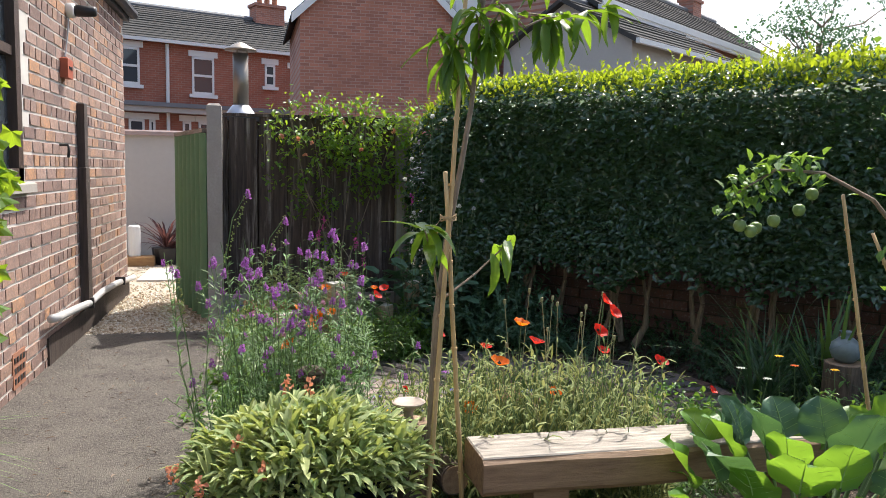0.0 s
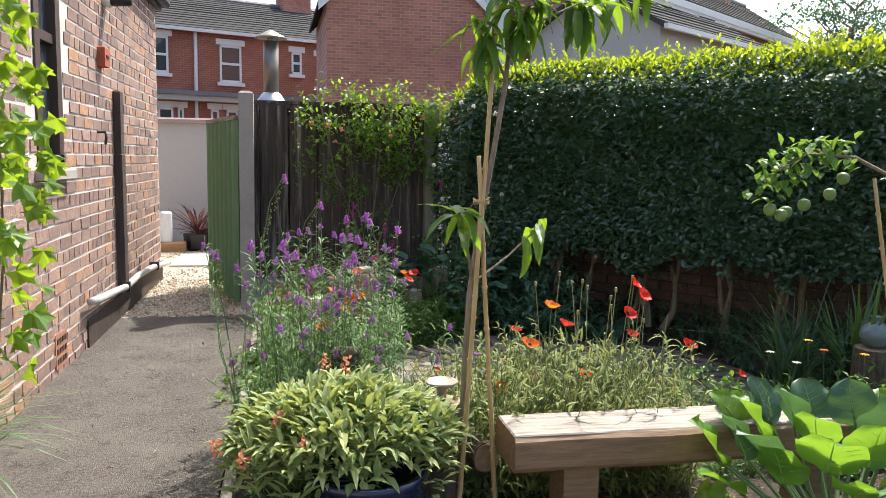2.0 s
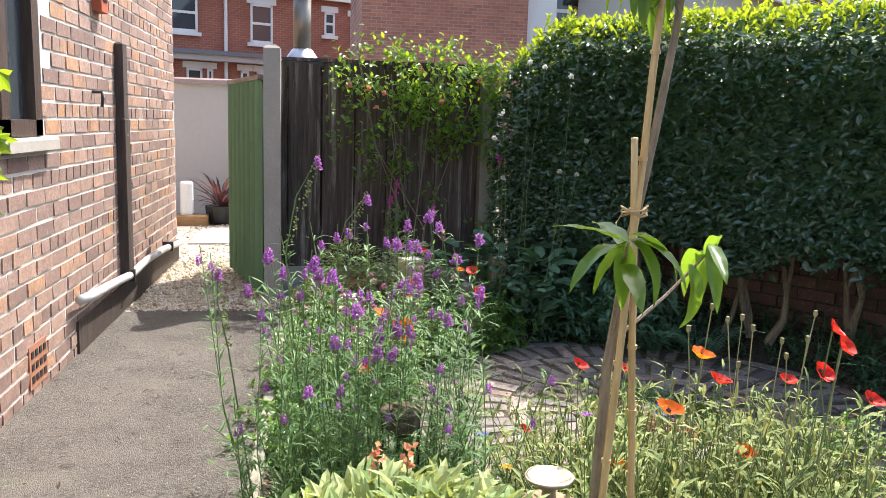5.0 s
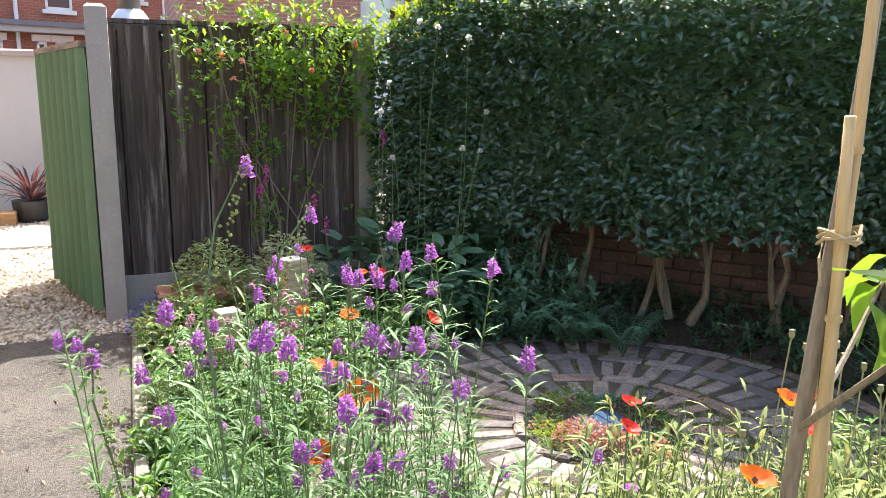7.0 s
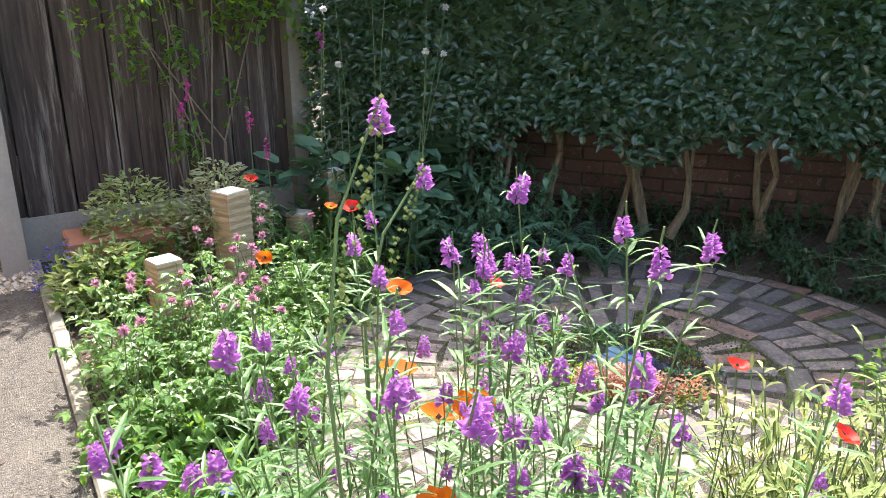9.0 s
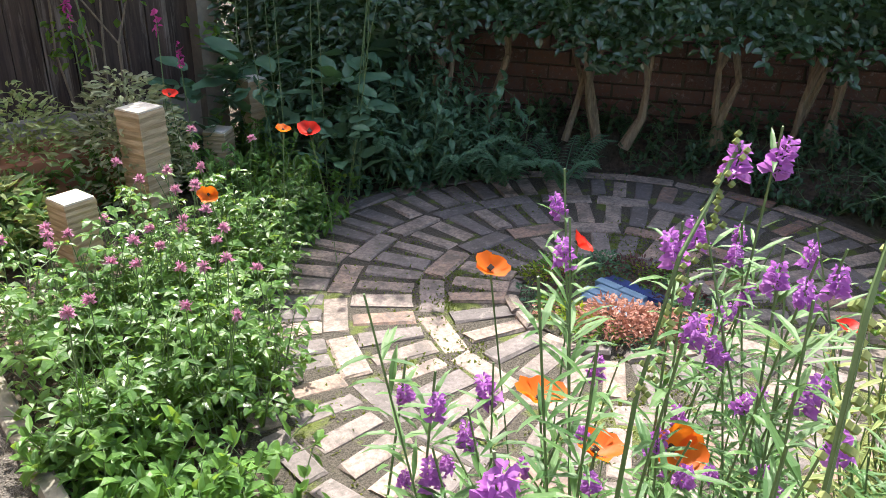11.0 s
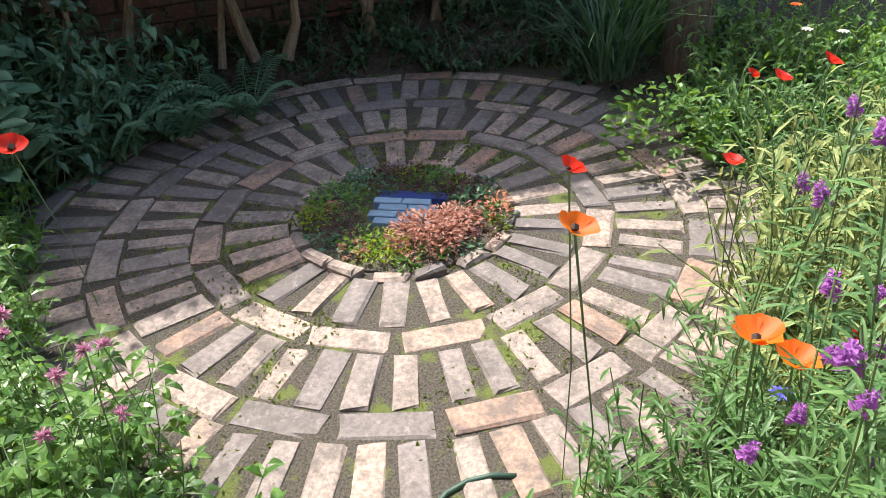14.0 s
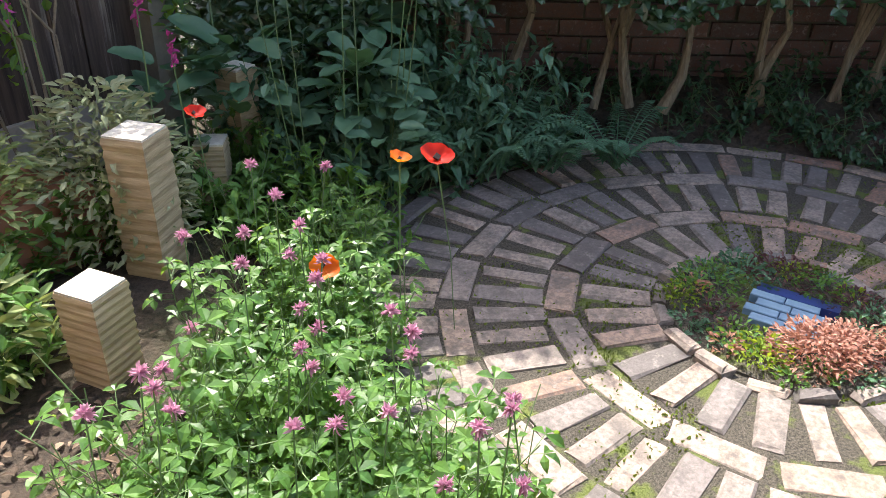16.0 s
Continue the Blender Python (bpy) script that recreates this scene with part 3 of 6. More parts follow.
part("gate_frame", Geo().box((0, -0.06, 0.02), (0.045, -0.016, 1.5)).box((1.05, -0.06, 0.02), (1.1, -0.016, 1.5)).box((0.0, -0.06, 0.3), (1.1, -0.018, 0.37)), m_sleeper, gate)
part("top_rail", Geo().box((-0.01, -0.05, 1.482), (1.11, 0.03, 1.515)), m_bench_top, gate, "pale timber top rail")

# shed and flue behind the fence
shed = thing("garden_shed", "low dark timber shed behind the fence", "shed", (0.6, 8.45, 0))
part("shed_wall", Geo().box((-0.62, -0.6, -0.05), (0.7, 0.7, 1.6)), m_fence, shed)
part("shed_roof", Geo().box((-0.66, -0.66, 1.6), (0.74, 0.74, 1.645)), m_fascia, shed, "dark felt roof")
flue = solid("flue", Geo().lathe([(0.066, 0.1), (0.066, 0.55)], (0.085, 8.2, 1.645), 20), m_steel, "stained steel stove flue with conical cowl", "flue", smooth=True)
part("skirt", Geo().lathe([(0.145, 0), (0.14, 0.015), (0.08, 0.1), (0.068, 0.11)], (0.085, 8.2, 1.645), 20), m_zinc, flue, "bright zinc skirt", True)
part("cowl", Geo().lathe([(0.14, 0.575), (0.13, 0.585), (0.03, 0.64), (0.01, 0.645)], (0.085, 8.2, 1.645), 20), m_steel, flue, "conical rain cowl", True)
for i in range(3):
    a = i * 2.1
    part("strut", Geo().box((0.085 + 0.055 * math.cos(a) - 0.006, 8.2 + 0.055 * math.sin(a) - 0.006, 2.17), (0.085 + 0.055 * math.cos(a) + 0.006, 8.2 + 0.055 * math.sin(a) + 0.006, 2.235)), m_steel, flue)

# yard end
yard_wall = thing("wall_yard", "cream rendered yard wall with pinkish coping", "wall", (0, 0, 0), kind="structure")
part("render_face", Geo().box((-6, 12.1, -0.1), (2.5, 12.3, 1.62)), m_render, yard_wall)
part("coping", Geo().box((-6, 12.05, 1.62), (2.5, 12.35, 1.69), chamfer=0.02), m_coping, yard_wall)
solid("paving_slab", Geo().box((-1.05, 9.9, -0.03), (-0.62, 10.9, 0.012), chamfer=0.005), m_slab, "pale grey paving slab in the gravel", "slab")
solid("timber_sleeper", Geo().box((-2.0, 11.3, -0.03), (-1.05, 11.5, 0.11), chamfer=0.012), m_sleeper, "orange-brown timber sleeper on the gravel", "sleeper")
solid("grey_canister", Geo().lathe([(0.07, 0), (0.075, 0.02), (0.075, 0.36), (0.06, 0.38)], (-1.29, 11.4, 0.11), 14), m_white, "pale grey canister standing on the sleeper", "canister")
phorm = thing("phormium", "bronze spiky phormium in a dark pot", "plant", (-0.93, 11.55, 0))
part("pot", Geo().lathe([(0.12, -0.02), (0.16, 0.02), (0.18, 0.2), (0.16, 0.2)], n=16), m_black, phorm, "dark plastic pot")
g = Geo()
for i in range(60):
    a, e = U(0, 6.28), U(0.2, 1.3)
    g.leaf((0, 0, 0.18), (math.cos(a) * math.cos(e), math.sin(a) * math.cos(e), math.sin(e)), (0, 0, 1), U(0.35, 0.6), U(0.02, 0.035), 0.3, U(0.1, 0.5))
part("blade", g, l_phorm, phorm)


# far houses
def far_house(name, label, at, along, length, depth, eave, rise, wall_m, gable_front=False, overhang=0.2):
    h = thing(name, label, "house", at)
    h.rotation_euler = (0, 0, along)
    g = Geo()
    if gable_front:
        g.add([(0, 0, -0.1), (length, 0, -0.1), (length, depth, -0.1), (0, depth, -0.1), (0, 0, eave), (length, 0, eave), (length, depth, eave), (0, depth, eave), (length / 2, 0, eave + rise), (length / 2, depth, eave + rise)],
              [(0, 1, 5, 8, 4), (1, 2, 6, 5), (2, 3, 7, 9, 6), (3, 0, 4, 7), (0, 3, 2, 1)])
        o, k = overhang, rise / (length / 2)
        r = Geo()
        for s in (0, 1):
            x0, x1 = (-o, length / 2) if s == 0 else (length + o, length / 2)
            zz = eave - o * k
            r.add([(x0, -0.1, zz + 0.03), (x1, -0.1, eave + rise + 0.03), (x1, depth, eave + rise + 0.03), (x0, depth, zz + 0.03),
                   (x0, -0.1, zz + 0.13), (x1, -0.1, eave + rise + 0.13), (x1, depth, eave + rise + 0.13), (x0, depth, zz + 0.13)],
                  [(0, 1, 2, 3), (7, 6, 5, 4), (0, 4, 5, 1), (3, 2, 6, 7), (0, 3, 7, 4), (1, 5, 6, 2)])
        part("bargeboard", Geo().add([(-o, -0.14, eave - o * k - 0.12), (length / 2, -0.14, eave + rise - 0.12), (length / 2, -0.14, eave + rise + 0.1), (-o, -0.14, eave - o * k + 0.1)], [(0, 1, 2, 3)])
             .add([(length + o, -0.14, eave - o * k - 0.12), (length / 2, -0.14, eave + rise - 0.12), (length / 2, -0.14, eave + rise + 0.1), (length + o, -0.14, eave - o * k + 0.1)], [(3, 2, 1, 0)]), m_white, h, "white bargeboard")
    else:
        g.add([(0, 0, -0.1), (length, 0, -0.1), (length, depth, -0.1), (0, depth, -0.1), (0, 0, eave), (length, 0, eave), (length, depth, eave), (0, depth, eave), (0, depth / 2, eave + rise), (length, depth / 2, eave + rise)],
              [(0, 1, 5, 4), (2, 3, 7, 6), (1, 2, 6, 9, 5), (3, 0, 4, 8, 7), (0, 3, 2, 1)])
        o, k = overhang, rise / (depth / 2)
        r = Geo()
        for y0 in (-o, depth + o):
            zz = eave - o * k
            r.add([(-o, y0, zz), (length + o, y0, zz), (length + o, depth / 2, eave + rise), (-o, depth / 2, eave + rise),
                   (-o, y0, zz + 0.1), (length + o, y0, zz + 0.1), (length + o, depth / 2, eave + rise + 0.1), (-o, depth / 2, eave + rise + 0.1)],
                  [(0, 1, 2, 3), (7, 6, 5, 4), (0, 4, 5, 1), (3, 2, 6, 7), (0, 3, 7, 4), (1, 5, 6, 2)])
        part("ridge", Geo().tube([(-o, depth / 2, eave + rise + 0.11), (length + o, depth / 2, eave + rise + 0.11)], 0.11, n=8), m_lead, h, "grey ridge tiles")
        part("gutter", Geo().box((-o, -o - 0.1, eave - o * k - 0.02), (length + o, -o, eave - o * k + 0.09)), m_white, h, "white eaves gutter")
    part("wall", g, wall_m, h)
    roof = part("roof", r, m_slate, h, "grey tiled roof")
    if not gable_front:
        z0, z1 = eave - overhang * rise / (depth / 2) + 0.1, eave + rise + 0.1
        roof_courses(roof, (-overhang, -overhang, z0), (length + overhang, -overhang, z0), (length + overhang, depth / 2, z1), (-overhang, depth / 2, z1), int(math.hypot(rise, depth / 2) / 0.27))
    return h


def roof_courses(roof, p0, p1, q1, q0, rows, step=0.035):
    """Overlapping tile courses from the eave p0-p1 up to the ridge q0-q1."""
    p0, p1, q0, q1 = (Vector(c) for c in (p0, p1, q0, q1))
    nrm = (p1 - p0).cross(q0 - p0).normalized()
    nrm = nrm if nrm.z > 0 else -nrm
    for i in range(rows):
        a, b = i / rows, min(1, (i + 1.08) / rows)
        lo = [p0.lerp(q0, a), p1.lerp(q1, a)]
        hi = [p0.lerp(q0, b), p1.lerp(q1, b)]
        w = step * U(0.7, 1.2)
        part("tile_course", Geo().add([lo[0], lo[1], lo[1] + nrm * w, lo[0] + nrm * w, hi[0], hi[1], hi[1] + nrm * 0.004, hi[0] + nrm * 0.004],
                                      [(0, 1, 2, 3), (3, 2, 6, 7), (1, 5, 6, 2), (0, 3, 7, 4), (4, 7, 6, 5)]), m_slate, roof)


def far_window(h, x0, x1, z0, z1, bars=1, y=0.0):
    w = part("window", Geo().box((x0, y - 0.05, z0), (x0 + 0.07, y - 0.004, z1)).box((x1 - 0.07, y - 0.05, z0), (x1, y - 0.004, z1)).box((x0, y - 0.05, z1 - 0.08), (x1, y - 0.004, z1))
             .box((x0, y - 0.05, z0), (x1, y - 0.004, z0 + 0.08)).box((x0, y - 0.055, (z0 + z1) / 2 - 0.04), (x1, y - 0.004, (z0 + z1) / 2 + 0.04)), m_white, h, "white sash frame")
    part("pane", Geo().box((x0 + 0.05, y - 0.02, z0 + 0.05), (x1 - 0.05, y - 0.006, z1 - 0.05)), m_glass, w)
    part("lintel", Geo().box((x0 - 0.12, y - 0.06, z1 + 0.004), (x1 + 0.12, y - 0.003, z1 + 0.2)), m_white, w, "white stone lintel")
    part("sill", Geo().box((x0 - 0.1, y - 0.12, z0 - 0.12), (x1 + 0.1, y - 0.003, z0 - 0.004)), m_white, w, "white stone sill")


def chimney(h, x, y, z0, z1, w=0.9, d=0.6, pots=2):
    c = part("chimney", Geo().box((x - w / 2, y - d / 2, z0), (x + w / 2, y + d / 2, z1)).box((x - w / 2 - 0.06, y - d / 2 - 0.06, z1), (x + w / 2 + 0.06, y + d / 2 + 0.06, z1 + 0.12)), m_gable, h, "brick chimney stack")
    for i in range(pots):
        part("chimney_pot", Geo().lathe([(0.12, 0), (0.1, 0.35), (0.12, 0.36)], (x + (i - (pots - 1) / 2) * 0.32, y, z1 + 0.12), 10), m_terracotta, c)


ter = far_house("terraced_house", "red brick terraced house row with white window surrounds", (-4.06 - 9 * 0.927, 29 - 9 * 0.374, 0), math.atan2(0.374, 0.927), 22, 7.0, 5.42, 1.6, m_terrace)
for x0, x1, z0, z1 in ((8.45, 9.38, 3.9, 5.1), (11.1, 11.86, 3.72, 4.98), (13.71, 14.1, 4.17, 4.95), (14.7, 15.5, 3.78, 4.88), (6.0, 6.8, 3.8, 5.0)):
    far_window(ter, x0, x1, z0, z1)
part("cornice", Geo().box((0, -0.5, 3.2), (22, -0.003, 3.34)), m_lead, ter, "grey lead bay roof")
part("bay_frieze", Geo().box((0, -0.42, 3.02), (22, -0.004, 3.2)), m_render, ter, "pale stone frieze")
for x0, x1 in ((9.0, 9.5), (9.65, 9.85), (10.76, 11.04), (11.3, 11.7), (12.8, 13.6)):
    far_window(ter, x0, x1, 1.7, 2.78, y=-0.02)
part("downpipe", Geo().tube([(10.27, -0.08, 0), (10.27, -0.08, 2.9), (10.27, -0.08, 5.3)], 0.06), m_white, ter, "white downpipe")
chimney(ter, 8.3, 3.4, 6.4, 8.2, 1.5)
chimney(ter, 15.2, 3.4, 6.4, 7.6, 1.2, 0.7, 3)
gab = far_house("gable_house", "red brick house gable with white bargeboards", (1.1, 20, 0), 0.02, 3.75, 4.5, 4.85, 1.75, m_gable, True)
part("rendered_side", Geo().box((3.76, 0.25, -0.1), (4.5, 4.0, 6.0)), m_white, gab, "white rendered side wall")
far_window(gab, 4.52, 4.95, 3.3, 4.6, y=0.6)
mid = far_house("rear_wing", "brick rear wing with grey roof and white window", (5.65, 22.0, 0), 0.25, 5.6, 5.0, 4.95, 1.7, m_gable)
far_window(mid, 1.6, 2.5, 3.5, 4.6)
lean = far_house("lean_to_wing", "cream rendered lean-to under a dark slate roof", (8.2, 17.54, 0), 0.604, 5.4, 3.6, 4.2, 1.0, m_render)
row = far_house("rear_terrace", "terrace with a long dark slate roof and brick chimneys", (8.1, 19.45, 0), 0.652, 15.5, 6.6, 5.3, 2.2, m_gable)
chimney(row, 6.6, 3.3, 7.0, 8.6, 1.3)
chimney(row, 13.2, 3.3, 7.0, 7.95, 0.8)
part("flashing", Geo().box((-0.2, -0.34, 5.24), (15.7, -0.31, 5.42)), m_white, row, "white painted flashing")
far = far_house("distant_house", "distant house with a grey tiled roof", (24.0, 36, 0), 0.2, 9.0, 6.5, 5.6, 1.7, m_terrace)

# hedge over a low brick wall
HEDGE = [(1.42, 7.45), (1.85, 6.90), (2.28, 6.50), (2.78, 5.84), (3.50, 4.90), (4.9, 3.2)]


def along(pts, s):
    for a, b in zip(pts, pts[1:]):
        d = math.dist(a, b)
        if s <= d:
            t = s / d
            n = ((b[1] - a[1]) / d * -1, (b[0] - a[0]) / d)
            return (a[0] + (b[0] - a[0]) * t, a[1] + (b[1] - a[1]) * t), (-n[0] * -1, -n[1] * -1)
        s -= d
    return pts[-1], (0.77, 0.64)


HL = sum(math.dist(a, b) for a, b in zip(HEDGE, HEDGE[1:]))
hedge = thing("hedge", "tall dense privet hedge, dark front and sunlit yellow-green top", "hedge", (0, 0, 0))
low, top, core = Geo(), Geo(), Geo()


def hedge_low(s):
    return 0.15 if s < 0.7 else 0.50 + 0.16 * noise.noise(Vector((s * 2.5, 0, 3))) + 0.18 * noise.noise(Vector((s * 7, 4, 3)))


def hedge_point(s, depth, z):
    (x, y), n = along(HEDGE, s)
    bulge = 0.13 * noise.noise(Vector((s * 1.3, z * 1.5, 1))) + 0.05 * noise.noise(Vector((s * 5, z * 5, 2)))
    return (x + n[0] * (depth + bulge), y + n[1] * (depth + bulge), z)


def hedge_top(s):
    return 1.90 + 0.05 * noise.noise(Vector((s * 1.2, 7, 0))) + (0.0 if s > 0.4 else -0.25 + 0.6 * s)


for i in range(30000):
    s = HL * U(0, 1) ** 1.15
    zl, zt = hedge_low(s), hedge_top(s)
    z = U(zl, zt)
    k = (zt - z)
    dep = abs(R.gauss(0, 0.07)) + (0.16 * (1 - k / 0.16) if k < 0.16 else 0) + (0.12 if U(0, 1) < 0.2 else 0)
    p = hedge_point(s, dep, z)
    (_, nn) = along(HEDGE, s)
    d = Vector((-nn[0] * 0.8 + U(-0.9, 0.9), -nn[1] * 0.8 + U(-0.9, 0.9), U(-0.5, 0.6)))
    low.leaf(p, d, (-nn[0], -nn[1], 1.0), U(0.042, 0.072), U(0.024, 0.038), 0.2, U(0.0, 0.3))
for i in range(10500):
    s = HL * U(0, 1) ** 1.1
    dep = U(0.02, 0.85)
    zt = hedge_top(s)
    p = hedge_point(s, dep, zt - 0.06 + U(-0.05, 0.08) - 0.06 * max(0, 0.15 - dep) / 0.15)
    top.leaf(p, (U(-0.7, 0.7), U(-0.7, 0.7), U(0.1, 1.2)), rdir(0.6), U(0.03, 0.06), U(0.018, 0.03), 0.25, U(-0.1, 0.3))
for i in range(260):
    s, dep = HL * U(0, 1), U(0.0, 0.7)
    zt = hedge_top(s)
    h = U(0.05, 0.16)
    p = hedge_point(s, dep, zt - 0.03)
    for k in range(8):
        top.leaf((p[0] + U(-0.01, 0.01), p[1] + U(-0.01, 0.01), p[2] + h * k / 8), (U(-1, 1), U(-1, 1), 0.7), rdir(), U(0.03, 0.05), U(0.014, 0.022))
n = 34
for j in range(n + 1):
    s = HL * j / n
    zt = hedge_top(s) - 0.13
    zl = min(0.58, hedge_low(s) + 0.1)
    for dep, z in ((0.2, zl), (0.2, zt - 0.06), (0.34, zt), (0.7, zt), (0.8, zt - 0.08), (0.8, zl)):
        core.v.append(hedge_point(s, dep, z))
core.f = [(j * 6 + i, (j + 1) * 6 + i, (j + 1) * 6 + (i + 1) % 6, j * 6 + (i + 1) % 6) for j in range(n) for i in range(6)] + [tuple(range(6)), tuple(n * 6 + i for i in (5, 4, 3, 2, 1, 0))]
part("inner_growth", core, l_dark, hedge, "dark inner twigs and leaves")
tagged(part("leaf", low, l_hedge, hedge, "small dark glossy hedge leaves"), kind="stuff")
tagged(part("new_leaf", top, l_hedgetop, hedge, "new growth, backlit yellow-green put into its colour"), kind="stuff")
for i in range(26):
    s = max(0.5, 0.55 + (HL - 1.2) * (i + U(-1.0, 1.0)) / 26)
    b = hedge_point(s, 0.32 + U(-0.05, 0.03), 0.0)
    m = hedge_point(s + U(-0.08, 0.08), 0.3 + U(-0.06, 0.04), U(0.22, 0.42))
    k = lerp(b, m, 0.5)
    g = Geo().tube([b, (k[0] + U(-0.03, 0.03), k[1] + U(-0.03, 0.03), k[2]), m], U(0.016, 0.036), 0.015, 7)
    for k in range(R.choice((2, 3))):
        e = hedge_point(s + U(-0.22, 0.22), 0.3 + U(-0.12, 0.12), U(0.85, 1.15))
        q = lerp(m, e, 0.45)
        g.tube([m, (q[0] + U(-0.04, 0.04), q[1] + U(-0.04, 0.04), q[2]), e], 0.014, 0.008, 5)
    part("stem", g, m_hedgestem, hedge)
low_wall = thing("wall_low", "low dark red brick wall behind the hedge stems", "wall", kind="structure")
wd = Vector((0.60, -0.80, 0))
wo = Vector((2.03, 7.81, 0))
wm = Matrix.Translation(wo) @ Matrix.Rotation(math.atan2(wd.y, wd.x), 4, "Z")
core_wall = part("wall_core", Geo().box((0, 0.008, -0.1), (6.0, 0.2, 0.55), wm), m_grit, low_wall)
part("coping", Geo().box((0, -0.03, 0.55), (6.0, 0.24, 0.59), wm, 0.008), m_redbrick, low_wall)

# bamboo canes, peach tree
def cane(a, b, name="bamboo_cane"):
    a, b = Vector(a), Vector(b)
    pts = []
    for i in range(13):
        pts.append(a.lerp(b, i / 12) + Vector((U(-0.002, 0.002), U(-0.002, 0.002), 0)))
    c = solid(name, Geo().tube(pts, 0.0085, 0.0068, 8), m_cane, "straw-coloured bamboo cane staking the young peach tree", "cane", "bamboo canes", smooth=True)
    for i in range(1, 9):
        p = a.lerp(b, i / 9)
        part("node", Geo().tube([p - Vector((0, 0, 0.004)), p + Vector((0, 0, 0.004))], 0.0102, n=8), m_cane, c)


cane((0.765, 3.37, -0.05), (0.885, 3.42, 1.78))
cane((0.925, 3.46, -0.05), (0.822, 3.395, 1.21))


def long_leaf(curve, fold, W=0.21):
    """Unit-long lance leaf that folds along its rib and curls down."""
    g, k = Geo(), 9
    for i in range(k + 1):
        t = i / k
        w = W * math.sin(math.pi * min(1, 0.04 + 0.96 * t) ** 0.8) ** 0.8 * 0.5
        a = curve * t
        y, z = (math.sin(a) / curve, -(1 - math.cos(a)) / curve)
        for u in (-1, -0.5, 0, 0.5, 1):
            g.v.append((u * w, y + 0.0, z + abs(u) * w * fold + 0.012 * math.sin(t * 17 + u * 2)))
    g.f = [(i * 5 + j, i * 5 + j + 1, i * 5 + j + 6, i * 5 + j + 5) for i in range(k) for j in range(4)]
    return g.mesh("peach_leaf", l_peach, True)


tree = thing("peach_tree", "young peach tree with long drooping green leaves", "tree", (0.775, 3.40, -0.03))
T0 = Vector((0.775, 3.40, -0.03))
trunk_pts = [(0.775, 3.40, -0.05), (0.79, 3.405, 0.4), (0.805, 3.415, 0.75), (0.84, 3.42, 1.02), (0.88, 3.435, 1.22), (0.915, 3.45, 1.42), (0.95, 3.46, 1.75), (0.99, 3.47, 2.15)]
part("trunk", Geo().tube([Vector(p) - T0 for p in trunk_pts], 0.0125, 0.006, 8), m_twig, tree, "thin grey-brown trunk", True)
limbs = [((0.81, 3.415, 0.82), (0.70, 3.09, 1.05), 11), ((0.81, 3.415, 0.80), (1.08, 3.53, 0.985), 6), ((0.92, 3.45, 1.45), (0.80, 3.40, 1.62), 22), ((0.93, 3.45, 1.52), (0.98, 3.38, 1.70), 22),
         ((0.94, 3.45, 1.6), (1.36, 3.47, 1.74), 22), ((0.95, 3.46, 1.7), (1.15, 3.42, 1.9), 18), ((0.95, 3.46, 1.72), (0.83, 3.46, 1.88), 14), ((0.97, 3.47, 1.9), (1.06, 3.5, 2.15), 16), ((0.94, 3.45, 1.58), (0.90, 3.36, 1.68), 12),
         ((0.95, 3.46, 1.66), (1.22, 3.52, 1.72), 16)]
PEACH = [long_leaf(c, f) for c, f in ((0.5, 0.35), (0.9, 0.5), (1.3, 0.4), (1.7, 0.6))]
for n_, (a, b, cnt) in enumerate(limbs):
    a, b = Vector(a) - T0, Vector(b) - T0
    up_ = a.lerp(b, 0.5) + Vector((0, 0, 0.03 if n_ != 1 else -0.01))
    part("branch", Geo().tube([a, up_, b], 0.005, 0.0025, 5), m_twig, tree)
    for i in range(cnt):
        p = a.lerp(b, U(0.72, 1.03) if n_ < 2 else U(0.45, 1.05)) + Vector((0, 0, 0.012))
        d = Vector((U(-1, 1), U(-1, 1), U(-0.7, 0.35)))
        if n_ > 1 and U(0, 1) < 0.45:
            d.z = U(-1.3, -0.3)
        o = part("peach_leaf", R.choice(PEACH), None, tree)
        o.matrix_local = Matrix.Translation(p) @ d.to_track_quat("Y", "Z").to_matrix().to_4x4() @ Matrix.Scale(U(0.12, 0.18), 4)
TIE = Vector((0.836, 3.405, 1.06)) - T0
part("twine_tie", Geo().tube([TIE + Vector((0.026 * math.cos(k * 0.8), 0.022 * math.sin(k * 0.8), 0.006 * math.sin(k * 1.7) + 0.0006 * k)) for k in range(25)], 0.0022, n=5), m_rope, tree, "jute twine tie")
part("twine_end", Geo().tube([TIE + Vector((-0.026, 0, 0)), TIE + Vector((-0.04, -0.01, -0.015)), TIE + Vector((-0.034, -0.01, -0.05))], 0.0018, n=5), m_rope, tree)

# bench
bench = thing("bench", "rustic timber bench with a bleached sleeper seat", "bench", (1.6, 3.39, 0))
g = Geo()
k = 16
for i in range(k + 1):
    x = -0.67 + 1.36 * i / k
    yo, zo = 0.012 * noise.noise(Vector((x * 3, 0, 0))), 0.002 * noise.noise(Vector((x * 4, 5, 0)))
    g.v += [(x, -0.11 + yo, 0.215), (x, -0.122 + yo, 0.23), (x, -0.122 + yo, 0.318 + zo), (x, -0.108 + yo, 0.332 + zo), (x, 0.10 + yo, 0.332 + zo), (x, 0.115 + yo, 0.318 + zo), (x, 0.115 + yo, 0.23), (x, 0.1 + yo, 0.215)]
g.f = [(i * 8 + j, (i + 1) * 8 + j, (i + 1) * 8 + (j + 1) % 8, i * 8 + (j + 1) % 8) for i in range(k) for j in range(8)] + [tuple(range(8)), tuple(k * 8 + j for j in range(7, -1, -1))]
part("seat", g, m_bench, bench, "thick oak sleeper seat")
